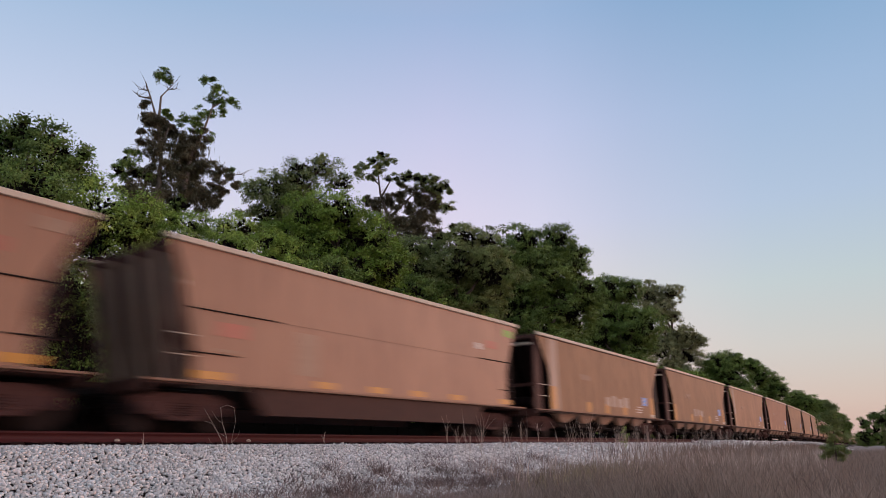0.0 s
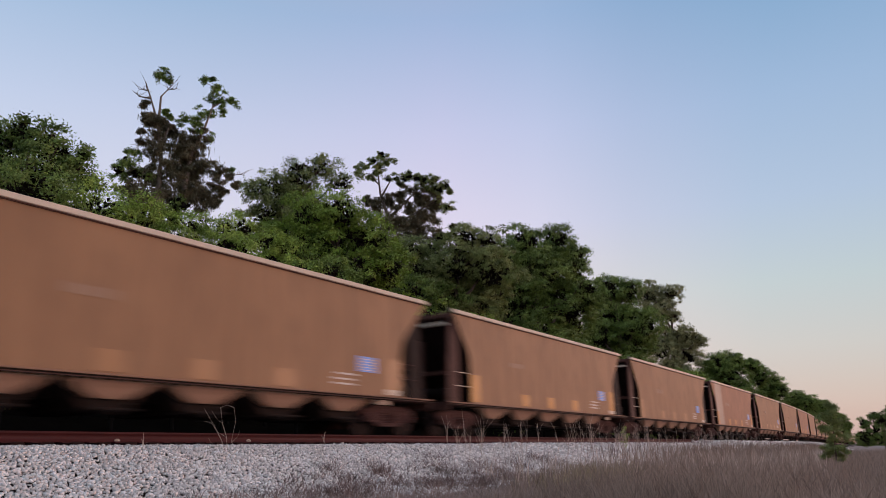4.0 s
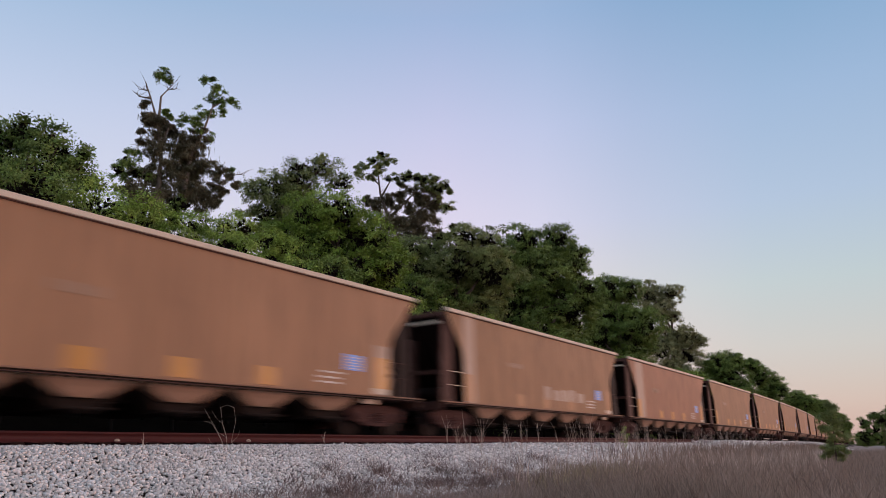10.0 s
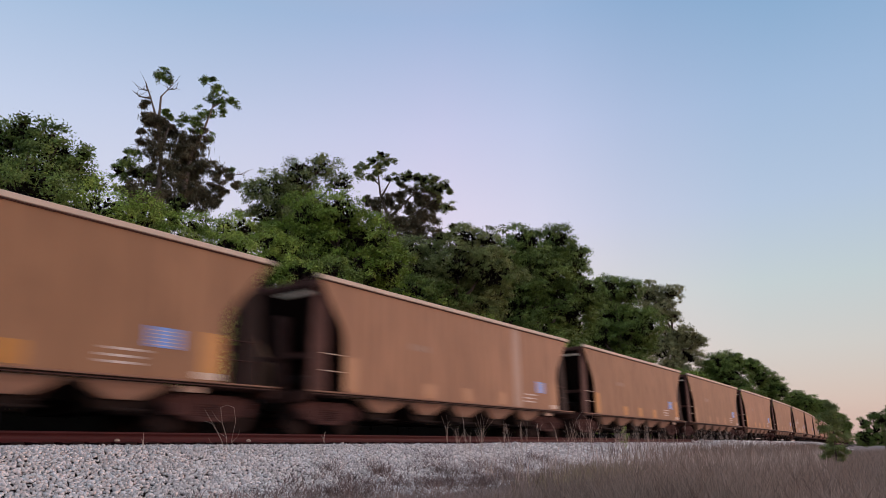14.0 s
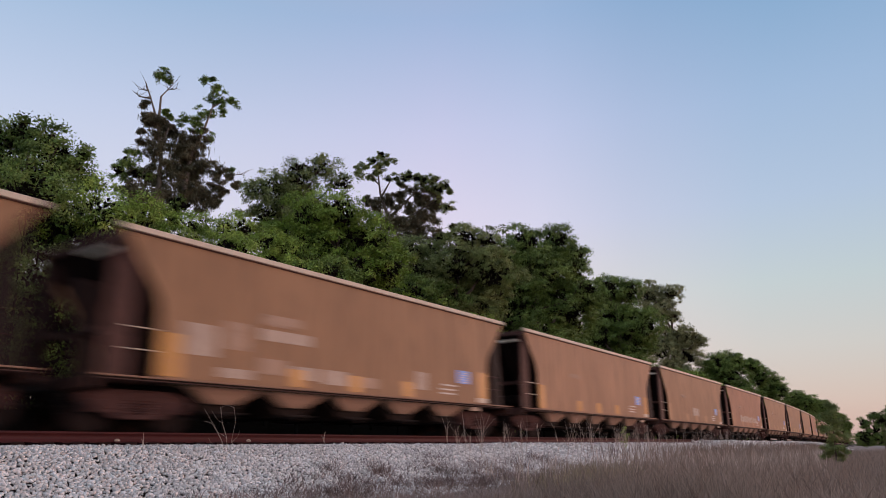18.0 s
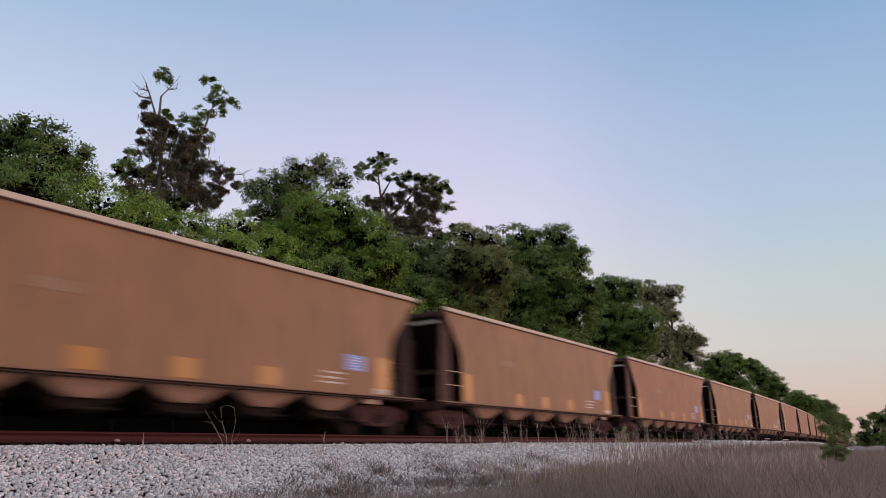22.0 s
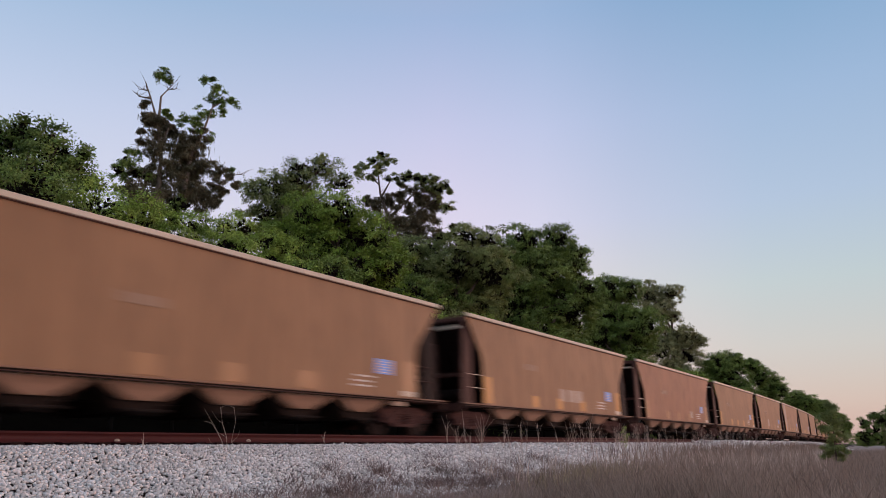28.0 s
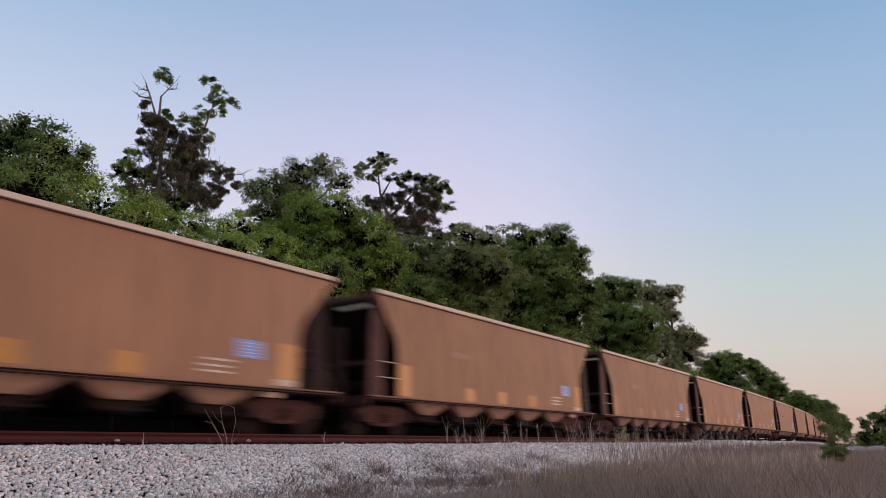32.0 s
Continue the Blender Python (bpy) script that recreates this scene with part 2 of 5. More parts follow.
def slab(outline, x0, x1):
    """A plate with its outline in the y-z plane, from x0 to x1."""
    bm = bmesh.new()
    f = bm.faces.new([bm.verts.new((x0, y, z)) for y, z in outline])
    r = bmesh.ops.extrude_face_region(bm, geom=[f])
    bmesh.ops.translate(bm, vec=(x1 - x0, 0, 0), verts=[v for v in r["geom"] if isinstance(v, bmesh.types.BMVert)])
    bmesh.ops.recalc_face_normals(bm, faces=bm.faces[:])
    return bm


def tube(bm, pts, radii, n=8):
    """A tapered tube along points."""
    rings = []
    for i, (p, r) in enumerate(zip(pts, radii)):
        p = Vector(p)
        a, b = Vector(pts[max(0, i - 1)]), Vector(pts[min(len(pts) - 1, i + 1)])
        q = (b - a).normalized().to_track_quat("Z", "Y")
        rings.append([bm.verts.new(p + q @ Vector((r * math.cos(2 * math.pi * k / n), r * math.sin(2 * math.pi * k / n), 0))) for k in range(n)])
    for u, v in zip(rings, rings[1:]):
        for k in range(n):
            bm.faces.new((u[k], u[(k + 1) % n], v[(k + 1) % n], v[k]))
    bm.faces.new(rings[-1])
    return bm


def raw_mesh(name, verts, faces, mat, smooth=False):
    """A mesh from arrays; all faces have the same number of corners."""
    me = bpy.data.meshes.new(name)
    nv, (nf, k) = len(verts), faces.shape
    me.vertices.add(nv)
    me.vertices.foreach_set("co", np.ascontiguousarray(verts, dtype=np.float32).ravel())
    me.loops.add(nf * k)
    me.loops.foreach_set("vertex_index", np.ascontiguousarray(faces, dtype=np.int32).ravel())
    me.polygons.add(nf)
    me.polygons.foreach_set("loop_start", np.arange(0, nf * k, k, dtype=np.int32))
    if smooth:
        me.polygons.foreach_set("use_smooth", np.ones(nf, dtype=bool))
    me.update(calc_edges=True)
    me.materials.append(mat)
    return me


# ---- the line: straight past the camera, then a wide bend to the left, then straight ----
RAIL = 1.25          # height of the rail head
CENTRE = 14.088      # the track's centre line lies this far to the left of the camera
BEND_AT, BEND_END, RADIUS = 3.837, 125.0, 1223.6
BEND_ANGLE = (BEND_END - BEND_AT) / RADIUS


def track(s, off=CENTRE):
    """Place and heading at s metres along the line, off metres to the left of the camera's own line."""
    a = min(max(s - BEND_AT, 0.0) / RADIUS, BEND_ANGLE)
    x = -RADIUS * (1 - math.cos(a)) - off * math.cos(a)
    y = min(s, BEND_AT) + RADIUS * math.sin(a) - off * math.sin(a)
    extra = max(0.0, s - BEND_END)
    return x - extra * math.sin(a), y + extra * math.cos(a), a


def side_of(x, y):
    """Distance from the track's centre line, towards the camera positive (arrays)."""
    x, y = np.asarray(x, float), np.asarray(y, float)
    rho = np.hypot(x + RADIUS, y - BEND_AT)
    ang = np.arctan2(y - BEND_AT, x + RADIUS)
    off = RADIUS - rho
    ex, ey = -RADIUS * (1 - math.cos(BEND_ANGLE)), BEND_AT + RADIUS * math.sin(BEND_ANGLE)
    far = -((x - ex) * math.cos(BEND_ANGLE) + (y - ey) * math.sin(BEND_ANGLE))
    off = np.where(y < BEND_AT, -x, np.where(ang > BEND_ANGLE, far, off))
    return CENTRE - off


def ground_z(x, y):
    q = side_of(x, y)
    # bank beyond the track, added as a dark backdrop beneath the cars
    rise = np.interp(-q, [5.0, 6.5, 9.5, 14.0, 60.0, 120.0], [0.0, 0.5, 2.1, 2.6, 2.0, 0.0])
    q = np.abs(q)
    z = rise + np.interp(q, [0, 1.75, 2.15, 4.7, 6.0, 9.0], [RAIL - 0.325, RAIL - 0.33, RAIL - 0.39, 0.10, 0.0, 0.0])
    bumps = 0.05 * np.sin(x * 0.9 + 1.3 * np.sin(y * 0.37)) * np.sin(y * 0.71 + 0.8 * np.sin(x * 0.53))
    return z + bumps * np.clip((q - 4) / 3, 0, 1)


def make_ground():
    xs = np.unique(np.concatenate([np.linspace(-3000, -120, 12), np.linspace(-120, -30, 40), np.arange(-30, 12.01, 0.4), np.linspace(12, 80, 18), np.linspace(80, 3000, 12)]).round(3))
    ys = np.unique(np.concatenate([np.linspace(-3000, -100, 12), np.linspace(-100, -6, 30), np.arange(-6, 45, 0.5), np.arange(45, 160, 2.0), np.linspace(160, 700, 60), np.linspace(700, 4000, 12)]).round(3))
    gx, gy = np.meshgrid(xs, ys)
    v = np.stack([gx, gy, ground_z(gx, gy)], -1).reshape(-1, 3)
    nx, ny = len(xs), len(ys)
    i = (np.arange(ny - 1)[:, None] * nx + np.arange(nx - 1)[None]).ravel()
    me = raw_mesh("ground", v, np.stack([i, i + 1, i + 1 + nx, i + nx], -1), SOIL, True)
    me.materials.append(SHADED_BED)
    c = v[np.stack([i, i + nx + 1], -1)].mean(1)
    me.materials.append(SHADED_LITTER)
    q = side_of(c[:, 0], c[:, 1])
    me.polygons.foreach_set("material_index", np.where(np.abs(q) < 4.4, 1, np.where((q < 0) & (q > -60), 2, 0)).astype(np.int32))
    tagged(new("ground", me), "flat ground of dry soil and thatch, rising to a railway bank", "ground", kind="structure")


make_ground()

# ---- rails, ties and ballast ----
RAIL_OUTLINE = ((-0.075, -0.19), (0.075, -0.19), (0.075, -0.178), (0.014, -0.155), (0.010, -0.055), (0.036, -0.045), (0.036, -0.006), (0.028, 0.0), (-0.028, 0.0), (-0.036, -0.006), (-0.036, -0.045), (-0.010, -0.055), (-0.014, -0.155), (-0.075, -0.178))


def make_rail(shift, label):
    stations = np.unique(np.concatenate([np.linspace(-750, -40, 20), np.arange(-40, 140, 4.0), np.linspace(140, 900, 60)]).round(2))
    k = len(RAIL_OUTLINE)
    v = []
    for s in stations:
        x, y, a = track(s, CENTRE - shift)
        v += [(x + u * math.cos(a), y + u * math.sin(a), RAIL + w) for u, w in RAIL_OUTLINE]
    f = []
    for i in range(len(stations) - 1):
        f += [(i * k + j, i * k + (j + 1) % k, (i + 1) * k + (j + 1) % k, (i + 1) * k + j) for j in range(k)]
    me = raw_mesh("rail", np.array(v), np.array(f), RAIL_RUST)
    me.materials.append(RAIL_HEAD)
    idx = np.array([1 if (n % k) == 7 else 0 for n in range(len(f))], dtype=np.int32)
    me.polygons.foreach_set("material_index", idx)
    me.flip_normals()
    return tagged(new("rail", me), label, "rail", "rails of the track", kind="structure")


near_rail = make_rail(0.755, "rusty red-brown steel rail with a worn head")
far_rail = make_rail(-0.755, "rusty steel rail behind the near one")


def make_clips():
    """Bright spring clips on the foot of the near rail."""
    bm = bmesh.new()
    box(bm, -0.03, 0.03, -0.05, 0.05, 0.0, 0.018, 0.004)
    tube(bm, [(-0.02, -0.045, 0.015), (0.0, -0.02, 0.04), (0.01, 0.02, 0.04), (0.0, 0.045, 0.018)], [0.009, 0.011, 0.011, 0.009], 6)
    me = mesh_from(bm, "rail_clip", WHITE)
    for s in (8.21, 11.46):
        x, y, a = track(s, CENTRE - 0.755 - 0.055)
        link_mesh("rail_clip", me, near_rail, at=pose(x, y, RAIL - 0.176, 0, 0, math.degrees(a)))


make_clips()


def make_ties():
    tie_bed = tagged(new("tie_bed"), "dark creosoted wooden ties bedded in pale ballast", "railway ties", kind="structure")
    me = mesh_from(boxes((-1.295, 1.295, -0.115, 0.115, -0.18, 0.0), bevel=0.012), "tie", TIE_WOOD)
    plate = mesh_from(boxes((-0.18, 0.18, -0.1, 0.1, 0.0, 0.016), bevel=0.003), "tie_plate", RAIL_RUST)
    rng = random.Random(5)
    for i in range(150):
        s = -10 + 0.52 * i
        x, y, a = track(s)
        m = pose(x, y, RAIL - 0.206, 0, 0, math.degrees(a) + rng.uniform(-1, 1))
        t = link_mesh("tie", me, tie_bed, at=m)
        link_mesh("tie_plate", plate, t, at=pose(0.755, 0, 0.0))
    bm = bmesh.new()
    for i in range(350):
        s = 68 + 0.52 * i
        x, y, a = track(s)
        bmesh.ops.create_cube(bm, size=1, matrix=pose(x, y, RAIL - 0.296, 0, 0, math.degrees(a)) @ Matrix.Diagonal((2.59, 0.23, 0.18, 1)))
    rest = part("far_ties", bm, TIE_WOOD, tie_bed)
    rest["kind"] = "stuff"


def scatter_stones(s0, s1, size, seed, name):
    """Angular crushed stones over the shoulder and slope of the bank."""
    rng = np.random.default_rng(seed)
    pitch = size * 1.3
    gs, gq = np.meshgrid(np.arange(s0, s1, pitch), np.arange(0.45, 6.2, pitch))
    s = gs.ravel() + rng.uniform(-0.36, 0.36, gs.size) * pitch
    q = gq.ravel() + rng.uniform(-0.36, 0.36, gs.size) * pitch
    keep = (q < 5.0 + 1.2 * rng.random(gs.size) ** 2) & (rng.random(gs.size) < 0.93)
    s, q = s[keep], q[keep]
    count = len(s)
    px = np.array([track(a, CENTRE - b) for a, b in zip(s, q)])
    c = np.stack([px[:, 0], px[:, 1], ground_z(px[:, 0], px[:, 1])], -1)
    base = np.array([(-1, -1, -1), (1, -1, -1), (1, 1, -1), (-1, 1, -1), (-1, -1, 1), (1, -1, 1), (1, 1, 1), (-1, 1, 1)], float) * 0.5
    cube = np.array([(0, 3, 2, 1), (4, 5, 6, 7), (0, 1, 5, 4), (1, 2, 6, 5), (2, 3, 7, 6), (3, 0, 4, 7)])
    d = size * rng.uniform(0.75, 1.4, (count, 1, 3)) * np.array([1.0, 1.0, 0.8])
    v = (base[None] * rng.uniform(0.35, 1.45, (count, 8, 3))) * d
    ang = np.concatenate([rng.normal(0, 0.38, (count, 2)), rng.uniform(0, 2 * np.pi, (count, 1))], 1)
    for ax in range(3):
        ca, sa = np.cos(ang[:, ax])[:, None], np.sin(ang[:, ax])[:, None]
        i, j = [(1, 2), (0, 2), (0, 1)][ax]
        vi, vj = v[:, :, i].copy(), v[:, :, j].copy()
        v[:, :, i], v[:, :, j] = vi * ca - vj * sa, vi * sa + vj * ca
    c[:, 2] += (rng.uniform(-0.1, 0.4, count) ) * size + 0.04 * np.clip((1.9 - q) / 0.5, 0, 1)
    v += c[:, None]
    f = (cube[None] + 8 * np.arange(count)[:, None, None]).reshape(-1, 4)
    ob = new(name, raw_mesh(name, v.reshape(-1, 3), f, STONE))
    return tagged(ob, "pale grey crushed stone ballast sloping down from the rail", "ballast", kind="stuff")


scatter_stones(3.6, 13.5, 0.047, 1, "ballast")
scatter_stones(13.5, 21, 0.055, 4, "ballast")
scatter_stones(21, 48, 0.09, 2, "ballast")
scatter_stones(48, 130, 0.26, 3, "ballast")
make_ties()

# ---- trees ----


def weighted(lobes):
    """Lobes with their share of leaves, 1 unless given."""
    return [(*p, 1.0)[:5] for p in lobes]


def leaves(lobes, density, leaf, seed, spread=0.33, cover=1.0, squash=0.85):
    """Leaf blades over the upper domes of the boughs that make up each lobe of a crown, broader ones in the shade inside."""
    rng = np.random.default_rng(seed)
    boughs = []
    for x, y, z, r, w in weighted(lobes):
        c = np.array([x, y, z])
        if r < 0.6:
            for _ in range(4):
                d = rng.normal(size=3)
                d /= np.linalg.norm(d)
                boughs.append((*(c + d * r * rng.uniform(0.2, 0.95)), r * rng.uniform(0.3, 0.62), *d, w))
            continue
        m = int(np.clip(11 * r ** 0.8, 9, 26))
        turn = rng.uniform(0, 6.28)
        for i in range(m):
            h = 1 - 1.75 * (i + 0.5) / m
            a = turn + 2.39996 * i
            d = np.array([math.cos(a) * math.sqrt(1 - h * h), math.sin(a) * math.sqrt(1 - h * h), h]) + rng.normal(0, 0.16, 3)
            rs = r * rng.uniform(0.24, 0.42)
            boughs.append((*(c + d * r * rng.uniform(0.66, 0.92) * np.array([1, 1, squash])), rs, *d, w))
    B = np.array(boughs)
    rs = B[:, 3]
    axis = 0.75 * B[:, 4:7] + np.array([0, 0, 0.7])
    axis /= np.linalg.norm(axis, axis=1)[:, None]
    blade = 0.62 * leaf
    # twigs on the boughs, leaves round the twigs
    tw = np.maximum(4, (B[:, 7] * 5.2 * (rs / spread) ** 2 + 3).astype(int))
    d = rng.normal(size=(tw.sum(), 3))
    d /= np.linalg.norm(d, axis=1)[:, None]
    ax = np.repeat(axis, tw, 0)
    lie = (d * ax).sum(1)
    d -= ax * np.where(lie < -0.2, 1.7 * lie, 0.0)[:, None]
    far = np.where(rng.random(len(d)) < 0.13, rng.uniform(1.1, 1.45, len(d)), 0.72 + 0.33 * rng.random(len(d)))
    tc = np.repeat(B[:, :3], tw, 0) + d * (np.repeat(rs, tw) * far)[:, None] * np.array([1.1, 1.1, 0.85])
    per = cover * 1.35 * (0.5 * spread) ** 2 / blade ** 2
    k = rng.poisson(np.clip(per * 3.2 * rng.uniform(0.5, 1.4, len(tc)), 2, 60))
    near = np.repeat(d, k, 0)
    off = rng.normal(size=(k.sum(), 3)) * 0.42 * spread * np.array([1, 1, 0.6])
    p = np.repeat(tc, k, 0) + off
    la = blade * rng.uniform(0.55, 1.45, (len(p), 1))
    nrm = near + 0.42 * rng.normal(size=(len(p), 3)) + np.array([0, 0, 0.2])
    return blades(p, nrm, la, rng)


def blades(p, nrm, la, rng):
    """Three-cornered blades at p with the given normals and lengths."""
    n = len(p)
    nrm /= np.linalg.norm(nrm, axis=1)[:, None] + 1e-6
    a = np.cross(nrm, rng.normal(size=(n, 3)))
    a /= np.linalg.norm(a, axis=1)[:, None] + 1e-6
    b = np.cross(nrm, a)
    v = np.stack([p - a * la, p + b * la * 0.62 + a * la * 0.55, p - b * la * 0.5 + a * la * 0.7], 1)
    return v.reshape(-1, 3), np.arange(3 * n).reshape(-1, 3)


def shade_blades(lobes, density, leaf, seed, squash=0.85):
    """Blades for the bare twigs inside a crown, near black to imitate its inner shade."""
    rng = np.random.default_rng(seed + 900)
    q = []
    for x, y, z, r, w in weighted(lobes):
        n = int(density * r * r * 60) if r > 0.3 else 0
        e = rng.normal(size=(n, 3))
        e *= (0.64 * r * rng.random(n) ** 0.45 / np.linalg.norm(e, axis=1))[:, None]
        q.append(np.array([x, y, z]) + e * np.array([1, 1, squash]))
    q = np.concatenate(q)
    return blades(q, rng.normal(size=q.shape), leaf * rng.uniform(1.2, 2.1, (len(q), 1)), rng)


def moss_strands(lobes, count, seed, length=0.5):
    """Grey beards of moss that hang under the limbs."""
    rng = np.random.default_rng(seed)
    L = np.array(lobes)
    w = L[:, 3] ** 2
    i = rng.choice(len(L), count, p=w / w.sum())
    d = rng.normal(size=(count, 3))
    d /= np.linalg.norm(d, axis=1)[:, None]
    top = L[i, :3] + d * L[i, 3:4] * 0.9
    top[:, 2] -= 0.2 * L[i, 3]
    k = 12
    p = np.repeat(top, k, 0) + rng.normal(size=(count * k, 3)) * np.array([0.16, 0.16, 0.2])
    n = len(p)
    ln = (length * rng.uniform(0.35, 1.0, (count, 1))).repeat(k, 0) * rng.uniform(0.5, 1.0, (n, 1))
    ang = rng.uniform(0, np.pi, n)
    b = np.stack([np.cos(ang), np.sin(ang), np.zeros(n)], -1) * rng.uniform(0.012, 0.03, (n, 1))
    down = np.concatenate([rng.normal(0, 0.06, (n, 2)), -np.ones((n, 1))], 1) * ln
    v = np.stack([p - b, p + b, p + down + b * 0.25, p + down - b * 0.25], 1)
    return v.reshape(-1, 3), np.arange(4 * n).reshape(-1, 4)


def make_tree(base, lobes, leaf_mat, label, density=2.1, leaf=0.13, bark=BARK, girth=0.3, moss=0, seed=1, depth=1, name="tree", cover=1.0, spread=0.33, fill=True, category="tree", stems=(), mossy=()):
    """Trunk, a limb to every lobe, and a leafy crown over the lobes; fill puts hidden lobes behind the front ones."""
    rng = random.Random(seed)
    bx, by = base
    bz = float(ground_z(bx, by))
    tree = tagged(new(name), label, category, "trees along the line")
    tree.matrix_basis = Matrix.Translation((bx, by, bz))
    loc = [(x - bx, y - by, z - bz, r) for x, y, z, r in lobes]
    away = Vector((bx, by, 0)).normalized()
    full = list(loc)
    if fill:
        full += [(x + away.x * r * 1.1, y + away.y * r * 1.1, z - 0.5 * r, r * 0.8) for x, y, z, r in loc if r > 1.0]
    # fewer leaves low down, where the cars stand before them
    full = [(x, y, z, r, 0.45 if by < 70 and x + bx < -18 and z + bz + 0.6 * r < 0.7 - 0.345 * (x + bx) else 1.0) for x, y, z, r in full]
    low = min(z - r for _, _, z, r in loc)
    high = max(z for _, _, z, r in loc)
    mx, my = sum(x for x, *_ in loc) / len(loc), sum(p[1] for p in loc) / len(loc)
    fork = Vector((mx * 0.5, my * 0.5, max(0.45 * low, 0.3 * high)))
    for pts, r0, r1 in stems:
        pts = [(x - bx, y - by, z - bz) for x, y, z in pts]
        bm = bmesh.new()
        for _ in range(7):
            a = Vector(pts[-2]).lerp(Vector(pts[-1]), rng.uniform(0.0, 1.0))
            e = a + Vector((rng.uniform(-1, 1), rng.uniform(-1, 1), rng.uniform(-0.3, 1))) * rng.uniform(0.2, 0.55)
            tube(bm, [a, a.lerp(e, 0.5) + Vector((0, 0, 0.04)), e], [0.016, 0.011, 0.005], 4)
        part("twig_spray", bm, bark, tree)["kind"] = "stuff"
        part("stem", tube(bmesh.new(), pts, [r1 + (r0 - r1) * (1 - i / (len(pts) - 1)) ** 1.7 for i in range(len(pts))], 8), bark, tree)
    bm = bmesh.new()
    mid = [Vector((0, 0, -0.25)), Vector((rng.uniform(-.1, .1), rng.uniform(-.1, .1), fork.z * 0.5)), fork, Vector((mx * 0.8, my * 0.8, (fork.z + high) / 2)), Vector((mx, my, high * 0.96))]
    if stems:
        mid = [Vector((0, 0, -0.25)), Vector(stems[0][0][0]) - Vector((bx, by, bz - 0.2))]
    tube(bm, mid, [girth * 1.3, girth] if stems else [girth * 1.3, girth, girth * 0.8, girth * 0.5, girth * 0.12], 10)
    part("trunk", bm, bark, tree)
    for x, y, z, r in loc if not stems else ():
        tip = Vector((x, y, z + 0.3 * r))
        start = mid[2].lerp(mid[4], max(0.0, min(0.8, (z - r - fork.z) / max(1.0, high - fork.z))))
        bend = start.lerp(tip, 0.5) + Vector((rng.uniform(-.3, .3), rng.uniform(-.3, .3), -0.12 * (tip - start).length))
        bm = bmesh.new()
        g = girth * 0.3 * min(1.5, max(0.4, r))
        tube(bm, [start, bend, tip], [g, g * 0.65, g * 0.16], 6)
        for _ in range(4):
            e = tip + Vector((rng.uniform(-1, 1), rng.uniform(-1, 1), rng.uniform(-.6, .8))) * r * 0.8
            tube(bm, [bend.lerp(tip, 0.6), e], [g * 0.35, g * 0.07], 5)
        part("limb", bm, bark, tree)
    v, f = leaves(full, density, leaf, seed, spread, cover)
    link_mesh("crown", raw_mesh("crown", v, f, leaf_mat), tree)
    # the dark colour of these blades paints the crown's inner shade
    v, f = shade_blades(full, density, leaf, seed)
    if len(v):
        link_mesh("inner_brush", raw_mesh("inner_brush", v, f, SHADED_BARK), tree, "bare inner tangle, coloured near black as the crown's shade")["kind"] = "stuff"
    if mossy:
        shag = [(x - bx, y - by, z - bz, r) for x, y, z, r in mossy]
        v, f = leaves(shag, density * 1.1, leaf * 0.8, seed + 3, spread * 1.15, cover * 1.6)
        link_mesh("moss_cover", raw_mesh("moss_cover", v, f, MOSS), tree, "shaggy grey-brown moss and vine cover")
        loc = loc + shag
    if moss:
        v, f = moss_strands(shag if mossy else loc, moss, seed + 7)
        link_mesh("hanging_moss", raw_mesh("hanging_moss", v, f, MOSS), tree, "grey-brown beards of hanging moss")
    return tree


make_tree((-28.0, 11.8), [(-27.5, 11.8, 12.7, 0.97), (-26.4, 12.4, 12.1, 0.96), (-28.2, 11.8, 11.7, 1.1), (-26.3, 12.3, 11.0, 1.2), (-25.9, 13.1, 11.3, 0.75), (-25.4, 13.1, 11.8, 0.34), (-28.1, 11.3, 12.5, 0.86), (-28.8, 10.3, 12.1, 1.3), (-29.8, 11.0, 11.0, 1.5), (-25.4, 13.5, 10.7, 0.51), (-27.4, 12.0, 9.4, 1.5), (-26.2, 13.0, 9.3, 1.2)],
          LEAF_DEEP, "dark green broadleaf tree with a dense rounded crown", leaf=0.10, seed=11)


def ragged(lobes, seed):
    """Breaks round tufts into uneven smaller ones."""
    rng = random.Random(seed)
    out = []
    for x, y, z, r in lobes:
        out.append((x, y, z, r * 0.62))
        for _ in range(3 if r < 0.3 else 5):
            d = Vector((rng.gauss(0, 1), rng.gauss(0, 1), rng.gauss(0, 0.7))).normalized() * r * rng.uniform(0.5, 1.25)
            out.append((x + d.x, y + d.y, z + d.z, r * rng.uniform(0.28, 0.6)))
    return out


